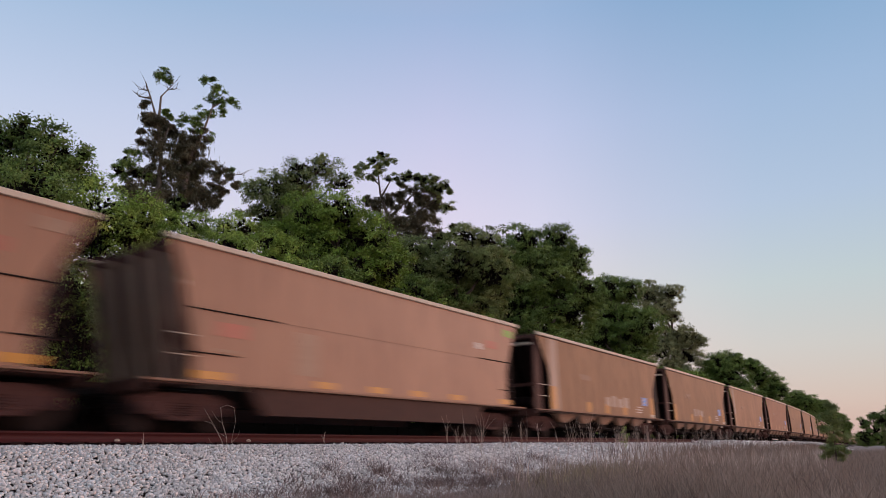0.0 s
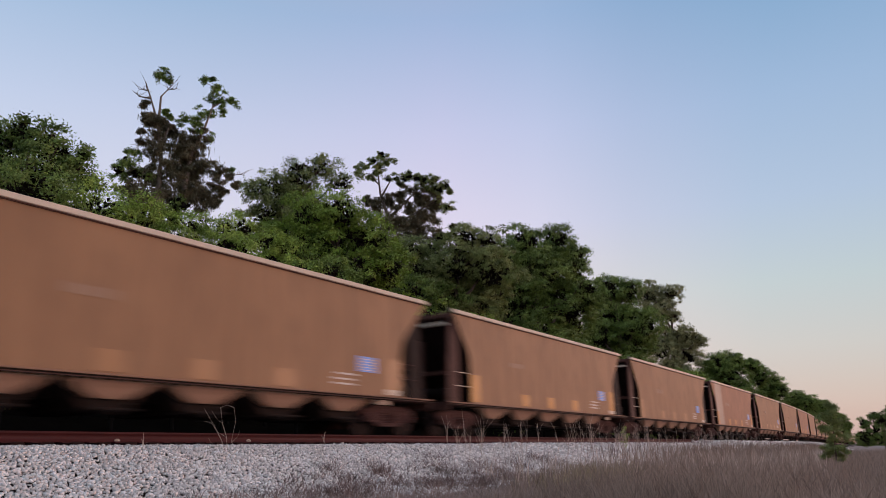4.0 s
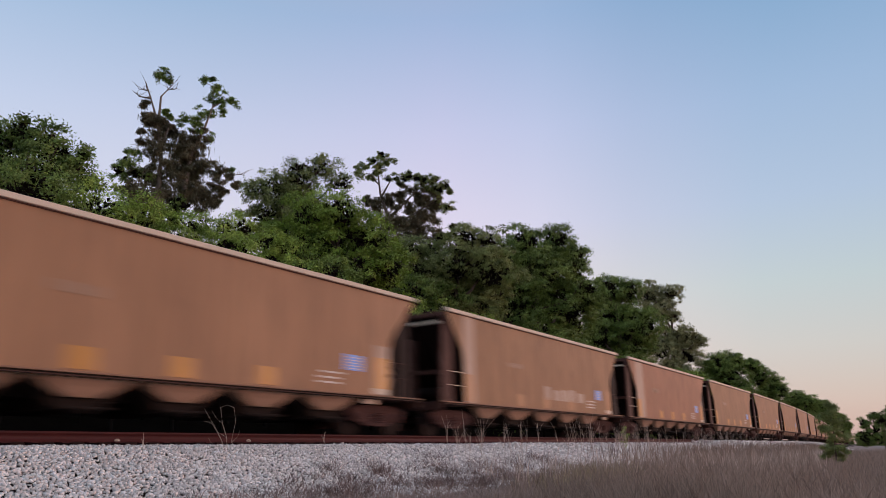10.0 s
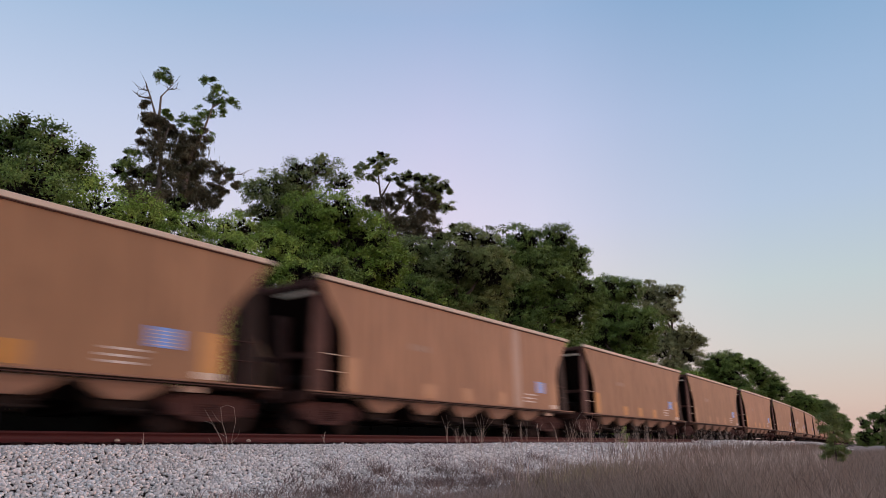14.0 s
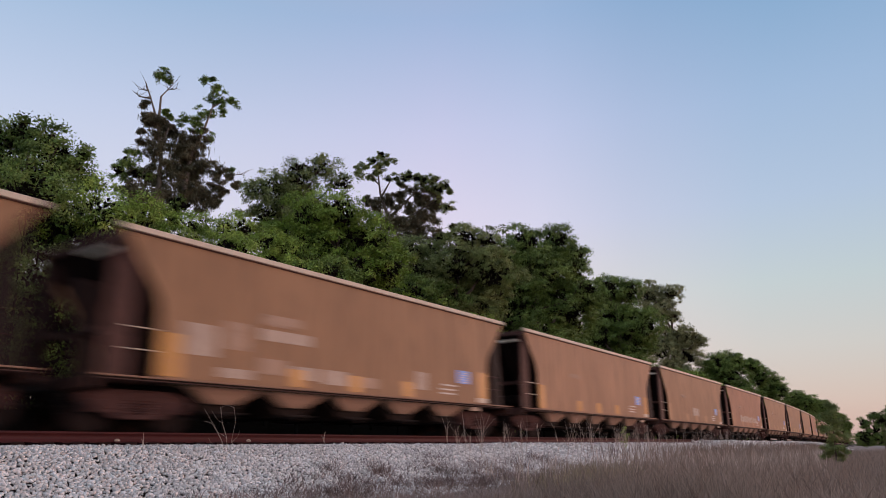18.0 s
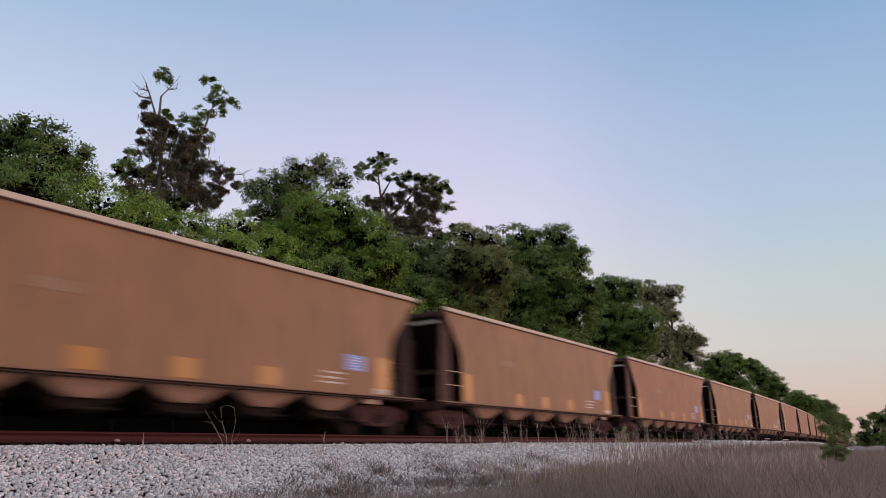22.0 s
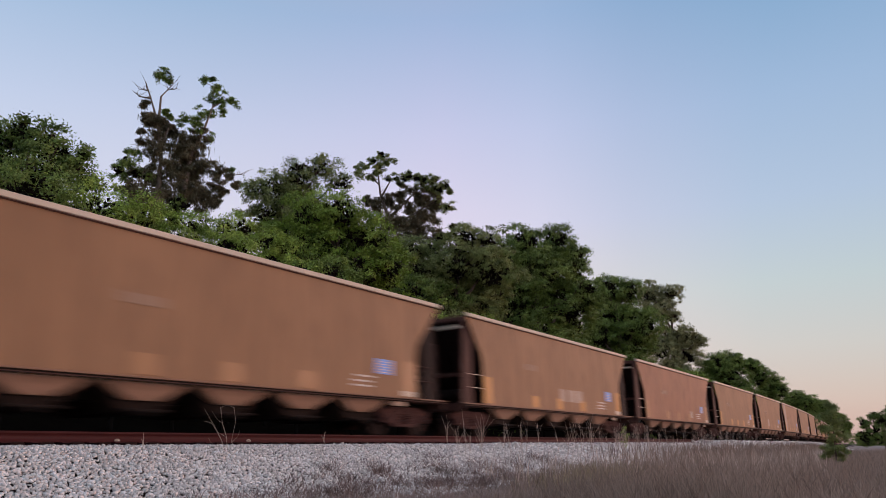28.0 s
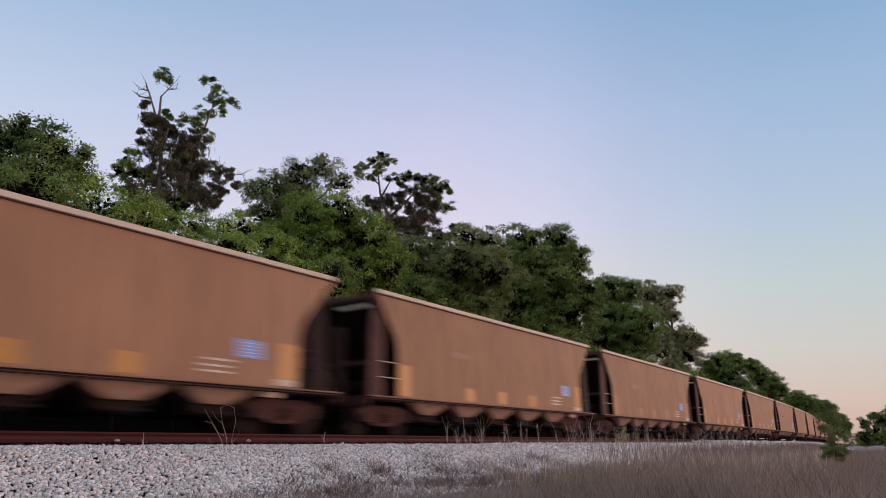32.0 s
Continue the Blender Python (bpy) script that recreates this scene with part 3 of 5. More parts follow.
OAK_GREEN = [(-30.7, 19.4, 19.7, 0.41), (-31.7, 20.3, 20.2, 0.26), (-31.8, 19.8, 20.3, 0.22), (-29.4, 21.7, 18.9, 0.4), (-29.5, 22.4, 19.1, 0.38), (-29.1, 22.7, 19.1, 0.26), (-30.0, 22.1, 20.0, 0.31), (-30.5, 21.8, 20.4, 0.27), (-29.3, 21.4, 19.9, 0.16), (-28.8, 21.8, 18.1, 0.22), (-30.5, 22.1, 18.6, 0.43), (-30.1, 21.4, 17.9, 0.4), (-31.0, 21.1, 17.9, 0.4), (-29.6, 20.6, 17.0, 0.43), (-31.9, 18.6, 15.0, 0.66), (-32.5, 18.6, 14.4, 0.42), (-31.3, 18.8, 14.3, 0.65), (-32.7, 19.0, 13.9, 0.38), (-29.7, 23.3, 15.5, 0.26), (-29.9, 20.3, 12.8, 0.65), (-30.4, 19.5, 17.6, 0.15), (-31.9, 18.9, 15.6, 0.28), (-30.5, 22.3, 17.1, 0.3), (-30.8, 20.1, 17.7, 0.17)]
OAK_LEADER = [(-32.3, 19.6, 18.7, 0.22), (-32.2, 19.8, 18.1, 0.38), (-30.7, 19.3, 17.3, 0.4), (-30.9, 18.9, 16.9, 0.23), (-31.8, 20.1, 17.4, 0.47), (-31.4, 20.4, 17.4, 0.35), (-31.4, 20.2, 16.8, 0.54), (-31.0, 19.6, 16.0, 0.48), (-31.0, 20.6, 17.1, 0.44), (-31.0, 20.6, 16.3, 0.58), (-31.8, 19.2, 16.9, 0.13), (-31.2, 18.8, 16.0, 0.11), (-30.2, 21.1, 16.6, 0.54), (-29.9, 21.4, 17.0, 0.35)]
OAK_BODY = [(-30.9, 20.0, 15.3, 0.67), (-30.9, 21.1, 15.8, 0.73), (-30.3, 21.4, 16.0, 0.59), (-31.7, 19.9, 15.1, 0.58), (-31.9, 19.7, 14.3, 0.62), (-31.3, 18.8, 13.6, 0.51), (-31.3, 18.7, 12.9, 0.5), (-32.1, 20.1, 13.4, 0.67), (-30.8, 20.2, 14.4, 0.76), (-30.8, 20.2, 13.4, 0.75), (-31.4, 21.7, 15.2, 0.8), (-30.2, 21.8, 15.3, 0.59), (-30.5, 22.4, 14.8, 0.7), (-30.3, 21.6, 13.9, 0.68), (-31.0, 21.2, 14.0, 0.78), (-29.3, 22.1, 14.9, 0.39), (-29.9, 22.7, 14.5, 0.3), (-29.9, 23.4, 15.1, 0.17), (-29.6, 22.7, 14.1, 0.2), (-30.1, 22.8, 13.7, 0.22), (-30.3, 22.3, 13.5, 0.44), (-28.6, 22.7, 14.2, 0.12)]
OAK_STEMS = (([(-31.1, 20.0, 13.6), (-31.1, 20.0, 15.4), (-31.3, 19.8, 17.3), (-31.5, 19.4, 18.6), (-31.7, 19.1, 19.6)], 0.17, 0.025),
             ([(-31.5, 19.4, 18.7), (-31.8, 18.9, 18.7), (-32.0, 18.6, 19.0)], 0.06, 0.012),
             ([(-31.6, 19.2, 19.1), (-31.8, 18.8, 19.1)], 0.04, 0.01),
             ([(-31.3, 19.8, 17.3), (-31.3, 19.8, 18.9), (-31.1, 20.0, 19.3), (-30.9, 20.4, 19.5)], 0.08, 0.015),
             ([(-31.1, 20.0, 19.3), (-30.9, 20.4, 20.0)], 0.03, 0.008),
             ([(-31.1, 20.0, 16.2), (-31.0, 20.2, 17.2)], 0.08, 0.03),
             ([(-30.5, 21.0, 13.5), (-30.4, 21.2, 15.8), (-30.0, 21.6, 17.3), (-29.8, 21.9, 18.7), (-29.8, 21.9, 19.9)], 0.16, 0.02),
             ([(-29.8, 21.9, 18.7), (-29.5, 22.4, 19.2), (-29.1, 22.9, 19.2)], 0.06, 0.015),
             ([(-29.8, 21.9, 14.4), (-29.4, 22.4, 14.3), (-29.0, 22.9, 15.0), (-28.7, 23.3, 15.0)], 0.06, 0.008),
             ([(-31.6, 19.2, 17.1), (-31.7, 19.1, 16.5), (-31.7, 19.1, 15.7)], 0.03, 0.012))
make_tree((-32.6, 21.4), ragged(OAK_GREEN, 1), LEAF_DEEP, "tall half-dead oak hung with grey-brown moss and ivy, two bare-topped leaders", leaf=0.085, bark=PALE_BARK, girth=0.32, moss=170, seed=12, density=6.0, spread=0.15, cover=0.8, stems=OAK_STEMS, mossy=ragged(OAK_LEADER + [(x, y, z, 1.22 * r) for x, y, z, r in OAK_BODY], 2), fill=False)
make_tree((-28.5, 26.4), [(-30.0, 25.1, 14.9, 0.78), (-29.5, 26.0, 15.3, 1.0), (-27.7, 26.3, 15.7, 1.1), (-26.5, 26.9, 16.0, 0.81), (-26.0, 27.8, 15.3, 0.88), (-28.7, 26.5, 14.5, 1.4), (-30.1, 26.2, 13.7, 1.3), (-27.5, 27.2, 13.0, 1.6)],
          LEAF_OLIVE, "broadleaf tree with an airy olive-green crown", leaf=0.095, seed=13, density=1.6)
make_tree((-24.5, 25.8), [(-25.3, 25.0, 12.4, 1.4), (-23.8, 25.4, 12.5, 1.3), (-24.3, 26.8, 11.4, 1.7), (-25.7, 25.2, 10.9, 1.8), (-23.0, 27.1, 11.1, 1.2), (-22.4, 27.6, 9.9, 1.1), (-23.4, 26.6, 9.6, 1.4), (-26.8, 24.5, 11.2, 1.3), (-24.6, 25.6, 8.2, 1.7)],
          LEAF_MID, "full bright green tree with a rounded crown close behind the track", leaf=0.10, seed=14, density=2.3)
GAUNT_GREEN = [(-36.3, 42.7, 24.1, 0.53), (-36.7, 42.0, 23.5, 0.4), (-37.4, 42.1, 23.5, 0.31), (-35.6, 43.1, 24.4, 0.53), (-34.9, 43.4, 24.0, 0.41), (-36.2, 43.2, 23.4, 0.53), (-37.2, 43.5, 23.2, 0.35), (-36.4, 43.9, 24.2, 0.48), (-35.4, 44.6, 22.9, 0.63), (-34.2, 44.4, 22.6, 0.66), (-33.7, 45.4, 22.9, 0.76), (-32.5, 45.7, 22.3, 0.75), (-31.9, 45.9, 21.5, 0.65), (-31.2, 46.2, 21.3, 0.25), (-31.5, 46.3, 20.1, 0.52), (-32.8, 46.9, 21.0, 0.57), (-31.7, 47.5, 20.3, 0.25), (-33.6, 46.1, 22.0, 0.79), (-32.2, 47.0, 17.8, 0.93), (-32.4, 45.6, 21.7, 0.62)]
GAUNT_MOSSY = [(-34.3, 45.5, 21.8, 0.82), (-35.2, 45.1, 21.9, 0.67), (-33.5, 46.5, 21.5, 0.76), (-34.3, 46.3, 20.7, 0.87), (-33.1, 46.7, 20.5, 0.63), (-35.1, 45.6, 20.6, 0.76), (-33.8, 44.6, 18.9, 0.74), (-35.4, 44.3, 19.2, 0.85), (-36.8, 44.3, 20.7, 0.71), (-36.8, 43.6, 20.6, 0.53), (-37.5, 43.6, 21.0, 0.41), (-35.6, 43.3, 19.0, 0.92), (-33.1, 46.1, 18.2, 1.24), (-34.7, 44.4, 17.8, 1.23), (-35.9, 44.1, 21.2, 0.41), (-33.7, 45.9, 19.4, 0.62)]
GAUNT_STEMS = (([(-35.8, 43.8, 16.9), (-35.8, 43.9, 19.8), (-36.2, 43.5, 21.5), (-36.4, 43.4, 23.6)], 0.26, 0.05),
               ([(-36.3, 43.4, 22.3), (-36.9, 42.9, 23.3)], 0.06, 0.02),
               ([(-36.1, 43.6, 21.3), (-35.5, 44.1, 22.8)], 0.1, 0.03),
               ([(-35.8, 43.9, 19.2), (-34.7, 44.7, 20.6), (-33.5, 45.7, 22.3)], 0.16, 0.04),
               ([(-35.7, 43.9, 18.4), (-34.0, 45.3, 19.8), (-32.2, 46.5, 21.1)], 0.16, 0.03))
make_tree((-36.0, 46.0), ragged(GAUNT_GREEN, 3), LEAF_OLIVE, "gaunt oak with an open umbrella crown and hanging moss", leaf=0.10, bark=BARK, girth=0.4, moss=130, seed=15, density=4.2, spread=0.20, cover=0.85, stems=GAUNT_STEMS, mossy=ragged([(x, y, z, 1.18 * r) for x, y, z, r in GAUNT_MOSSY], 4), fill=False)
make_tree((-28.4, 43.5), [(-28.4, 41.3, 11.0, 1.7), (-28.8, 37.6, 10.9, 1.6), (-29.6, 44.5, 11.5, 1.8), (-28.5, 42.0, 8.6, 1.9)], LEAF_DEEP, "dark green understorey tree behind the track", leaf=0.12, girth=0.12, seed=191, density=1.5, fill=False)
make_tree((-28.0, 42.0), [(-26.9, 41.6, 15.3, 1.4), (-25.7, 42.8, 15.4, 1.1), (-27.5, 41.3, 13.3, 1.8), (-25.7, 42.9, 13.1, 2.1), (-29.3, 40.6, 12.4, 1.9), (-28.1, 43.8, 10.9, 2.4), (-30.8, 40.0, 11.7, 1.6), (-28.6, 41.5, 9.0, 2.4)],
          LEAF_OLIVE, "broad green tree with leafy skirts and thin twigs on top", leaf=0.12, seed=16, density=1.6)
make_tree((-27.5, 55.6), [(-28.5, 53.9, 18.3, 1.7), (-26.5, 56.0, 18.6, 1.5), (-25.7, 57.2, 16.8, 1.7), (-28.0, 54.9, 15.5, 3.0), (-30.2, 53.9, 12.9, 3.0), (-27.0, 57.9, 13.1, 2.8), (-24.7, 57.3, 14.0, 1.2), (-28.2, 55.6, 9.6, 3.0), (-29.8, 52.2, 17.0, 1.4), (-30.5, 52.4, 14.7, 2.0), (-31.5, 51.3, 16.2, 1.5), (-31.4, 52.6, 12.6, 2.1)],
          LEAF_DEEP, "large dark green oak with a dense domed crown", leaf=0.14, girth=0.45, seed=17, density=2.1, spread=0.42)
make_tree((-29.2, 76.4), [(-29.6, 74.7, 17.8, 1.8), (-28.0, 76.7, 17.9, 1.5), (-30.4, 76.8, 15.2, 2.6), (-27.3, 77.1, 13.9, 2.5), (-31.0, 74.6, 12.8, 2.1), (-29.2, 78.1, 12.0, 2.4), (-29.6, 76.4, 9.0, 2.8)],
          LEAF_DEEP, "dark green oak with a lobed crown beside the line", leaf=0.17, girth=0.4, seed=18, density=1.5, spread=0.5)
make_tree((-40.0, 128.5), [(-42.0, 125.8, 27.3, 2.4), (-38.6, 127.1, 27.3, 1.8), (-41.2, 127.1, 24.5, 2.8), (-39.1, 128.0, 23.2, 1.5), (-40.1, 130.1, 19.7, 2.7), (-37.6, 131.2, 19.6, 2.1), (-36.1, 132.6, 19.0, 1.3), (-41.6, 127.7, 17.6, 3.0), (-38.5, 132.0, 16.7, 2.6), (-41.0, 129.0, 13.5, 3.2)],
          LEAF_GREY, "tall thin-crowned tree with grey-green leaves", leaf=0.22, girth=0.5, seed=19, density=0.75, spread=0.6, fill=False)
make_tree((-33.0, 138.0), [(-34.5, 136.5, 15.2, 2.6), (-32.1, 138.3, 15.9, 1.9), (-33.2, 138.1, 12.9, 2.9), (-29.6, 140.5, 14.8, 1.6), (-28.6, 141.7, 13.1, 1.8), (-36.8, 136.5, 12.7, 2.3), (-32.4, 138.8, 9.0, 3.4), (-35.5, 137.0, 8.5, 3.0)],
          LEAF_DEEP, "dark green tree with a rounded crown beside the bend", leaf=0.24, girth=0.4, seed=20, density=0.8, spread=0.6)
make_tree((-28.5, 151.0), [(-28.0, 150.3, 12.5, 1.5), (-29.7, 150.8, 11.2, 1.8), (-27.0, 150.2, 11.0, 1.4), (-29.0, 151.4, 8.2, 2.4), (-30.5, 152, 9.5, 2.2)], LEAF_DEEP, "dark green tree beyond the bend", leaf=0.25, seed=21, density=0.8, spread=0.6)
make_tree((-38.2, 240), [(-38.5, 239.0, 14.7, 2.0), (-36.0, 239.0, 13.3, 2.1), (-40.7, 240.0, 13.9, 2.1), (-38.3, 240.8, 10.4, 3.2), (-36.8, 240, 8.0, 2.8)], LEAF_DEEP, "dark green distant tree along the line", leaf=0.32, seed=22, density=0.6, spread=0.8)
make_tree((-46.5, 341), [(-46.2, 340.0, 16.6, 2.6), (-43.7, 341.0, 13.7, 2.4), (-49.6, 340.4, 15.9, 2.8), (-46.5, 342.0, 11.0, 3.6)], LEAF_DEEP, "dark green distant tree along the line", leaf=0.42, seed=23, density=0.45, spread=1.0)
make_tree((-71.5, 601), [(-71.0, 600.0, 18.7, 3.6), (-67.4, 601.0, 14.4, 2.9), (-75.6, 599.2, 17.2, 4.0), (-71, 602, 11.0, 4.6)], LEAF_DEEP, "dark green far tree at the end of the line", leaf=0.6, seed=24, density=0.3, spread=1.5)


def make_shrub_row():
    """Fresh green brush along the far side of the track, one bush after another."""
    rng = random.Random(31)
    s = -6.0
    i = 0
    while s < 140:
        r = rng.uniform(1.0, 1.7) * (1 + s / 300 if s > 0 else 1)
        off = CENTRE + rng.uniform(7.6, 10.0)
        x, y, a = track(s, off)
        h = rng.uniform(8.6, 9.6) if s < 24 else rng.uniform(6.5, 9.5)
        lobes = [(x, y, h - r * 0.6, r), (x + rng.uniform(-1, 1), y + 0.8, h * 0.62, r * 1.15), (x + rng.uniform(-1, 1) - 0.8, y - 0.8, h * 0.48, r * 1.2)]
        kind = LEAF_FRESH if 11 < s < 30 and i % 3 != 1 else LEAF_DEEP if s < 11 else (LEAF_MID if i % 2 else LEAF_DEEP)
        far = min(1.0, max(0.0, (s - 10) / 100))
        make_tree((x, y), lobes, kind, "leafy green brush growing close behind the track", bark=SHADED_BARK, leaf=0.075 + 0.15 * far, girth=0.07, seed=100 + i, density=3.1 - 2.4 * far, spread=0.30 + 0.4 * far, name="bush", fill=False, cover=0.6, category="bush")
        s += r * rng.uniform(1.15, 1.5) * (1 + far)
        i += 1


make_shrub_row()
for n, (lobes, kind) in enumerate((([(-22.6, 13.3, 8.8, 0.55), (-22.6, 14.1, 8.9, 0.6), (-22.6, 13.6, 8.2, 0.8)], LEAF_FRESH), ([(-22.9, 15.5, 9.2, 0.55), (-22.9, 16.4, 9.3, 0.65), (-22.9, 16.1, 8.5, 0.9)], LEAF_MID),
                                   ([(-23.1, 17.9, 9.6, 0.55), (-23.1, 18.9, 9.9, 0.65), (-23.1, 18.4, 9.0, 0.95)], LEAF_FRESH), ([(-23.5, 20.5, 9.7, 0.64), (-23.5, 21.5, 9.7, 0.71), (-23.5, 20.9, 8.7, 0.95)], LEAF_FRESH))):
    x, y, z, r = lobes[2]
    make_tree((x, y), lobes + [(x, y, 6.5, 1.2)], kind, "leafy green brush growing close behind the track", bark=SHADED_BARK, leaf=0.07, girth=0.07, seed=180 + n, density=3.4, spread=0.26, name="bush", fill=False, category="bush")
make_tree((-30.5, 36.5), [(-30.4, 34.6, 14.6, 0.97), (-30.4, 36.4, 14.2, 1.3), (-30.4, 35.2, 12.6, 1.49), (-30.5, 38.3, 14.0, 1.42), (-29.5, 39.0, 14.4, 1.2), (-29.6, 41.5, 14.8, 1.2), (-29.5, 40.0, 13.0, 1.7)],
          LEAF_OLIVE, "olive-green tree filling in below the gaunt oak", leaf=0.11, girth=0.2, seed=190, density=1.8, fill=False)


def make_back_woods():
    """The deeper wood behind the first row: plain dark crowns that close the view between the trunks."""
    rng = random.Random(77)
    s = -25.0
    i = 0
    while s < 200:
        x, y, a = track(s, CENTRE + rng.uniform(19, 25))
        h = rng.uniform(10.6, 11.8) if s < 35 else rng.uniform(11.5, 14.5)
        r = rng.uniform(2.0, 2.8)
        lobes = [(x, y, h - r, r), (x + 1.5, y + 1.6, h * 0.6, r * 1.1), (x + 1, y - 1.8, h * 0.5, r * 1.2), (x + 1.4, y, h * 0.28, r * 1.2)]
        make_tree((x, y), lobes, LEAF_DEEP, "dark green tree in the wood behind the track", leaf=0.30 + max(0, s) * 0.0016, girth=0.2, seed=300 + i, density=0.5, spread=0.6, name="tree", fill=False, cover=0.4)
        s += r * rng.uniform(1.4, 2.0)
        i += 1


make_back_woods()
for n, (x, y, z) in enumerate(((-26.9, 9.2, 8.2), (-27.0, 13.0, 8.7), (-26.6, 16.6, 9.0), (-26.4, 20.4, 9.2), (-27.6, 24.0, 9.6))):
    make_tree((x, y), [(x, y, z, 1.35), (x + 0.3, y + 1.7, z - 0.5, 1.3), (x, y + 0.6, z - 2.4, 1.6), (x, y + 0.3, z - 4.6, 1.6)], LEAF_DEEP, "dark green brush in the second row behind the track", bark=SHADED_BARK, leaf=0.11, girth=0.08, seed=220 + n, density=2.4, spread=0.36, name="bush", fill=False, cover=0.8, category="bush")

# the near side: a tall weedy shrub and dark trees beyond it
make_tree((-2.62, 19.95), [(-2.62, 19.96, 0.49, 0.2), (-2.74, 19.88, 0.67, 0.21), (-2.46, 19.9, 0.72, 0.19), (-2.58, 19.86, 0.96, 0.21), (-2.66, 19.66, 1.12, 0.17), (-2.4, 19.79, 1.18, 0.16), (-2.68, 19.62, 1.36, 0.15), (-2.48, 19.65, 1.44, 0.13), (-2.5, 19.58, 1.64, 0.07), (-2.4, 20.01, 0.54, 0.13), (-2.29, 20.01, 0.89, 0.11)],
          LEAF_OLIVE, "slender green sapling rising out of the dry grass", leaf=0.03, girth=0.02, seed=41, density=60.0, spread=0.10, name="sapling", fill=False, cover=2.2)
make_tree((-4.6, 60.2), [(-5.23, 59.81, 1.55, 0.71), (-5.62, 59.52, 2.13, 0.5), (-4.59, 59.78, 2.29, 0.78), (-5.93, 59.59, 1.3, 0.5), (-4.98, 60.06, 1.05, 0.63), (-3.99, 60.42, 2.09, 0.94), (-3.23, 60.99, 2.84, 1.03), (-5.02, 59.53, 2.68, 0.36), (-5.62, 59.75, 0.99, 0.45), (-2.0, 61, 2.6, 1.4)],
          LEAF_DEEP, "dark green bushy tree beside the grassy strip", leaf=0.085, girth=0.1, seed=42, density=3.0, spread=0.22)
make_tree((-5.8, 110.0), [(-5.8, 110, 3.4, 1.3), (-4.5, 110, 2.6, 1.4), (-6.8, 110, 1.8, 1.1)], LEAF_DEEP, "dark green bush far along the grassy strip", leaf=0.2, girth=0.12, seed=43, density=1.3, spread=0.4, name="bush")
make_tree((-22, 420.0), [(-30, 420, 1.5, 5), (-16, 420, 1.2, 4.5), (-2, 425, 1.5, 5), (-40, 420, 2.0, 5)], LEAF_DEEP, "dark tree line across the far end of the strip", leaf=0.5, girth=0.3, seed=44, density=0.35, spread=1.2)

# ---- dry grass and weeds ----


def grass_patch(name, pts, heights, width, mat, label, seed, lean=0.28):
    rng = np.random.default_rng(seed)
    n = len(pts)
    base = np.stack([pts[:, 0], pts[:, 1], ground_z(pts[:, 0], pts[:, 1]) - 0.02], -1)
    ang = rng.uniform(0, np.pi, n)
    side = np.stack([np.cos(ang), np.sin(ang), np.zeros(n)], -1) * (width * rng.uniform(0.6, 1.4, n))[:, None]
    up = np.stack([rng.normal(0, lean, n), rng.normal(0, lean, n), np.ones(n)], -1) * heights[:, None]
    droop = np.stack([rng.normal(0, lean, n), rng.normal(0, lean, n), np.zeros(n)], -1) * heights[:, None] * 0.6
    mid, tip = base + up * 0.6, base + up + droop
    v = np.stack([base - side, base + side, mid + side * 0.75, mid - side * 0.75, tip + side * 0.2, tip - side * 0.2], 1)
    f = (np.array([(0, 1, 2, 3), (3, 2, 4, 5)])[None] + 6 * np.arange(n)[:, None, None]).reshape(-1, 4)
    return tagged(new(name, raw_mesh(name, v.reshape(-1, 3), f, mat)), label, "grass", kind="stuff")


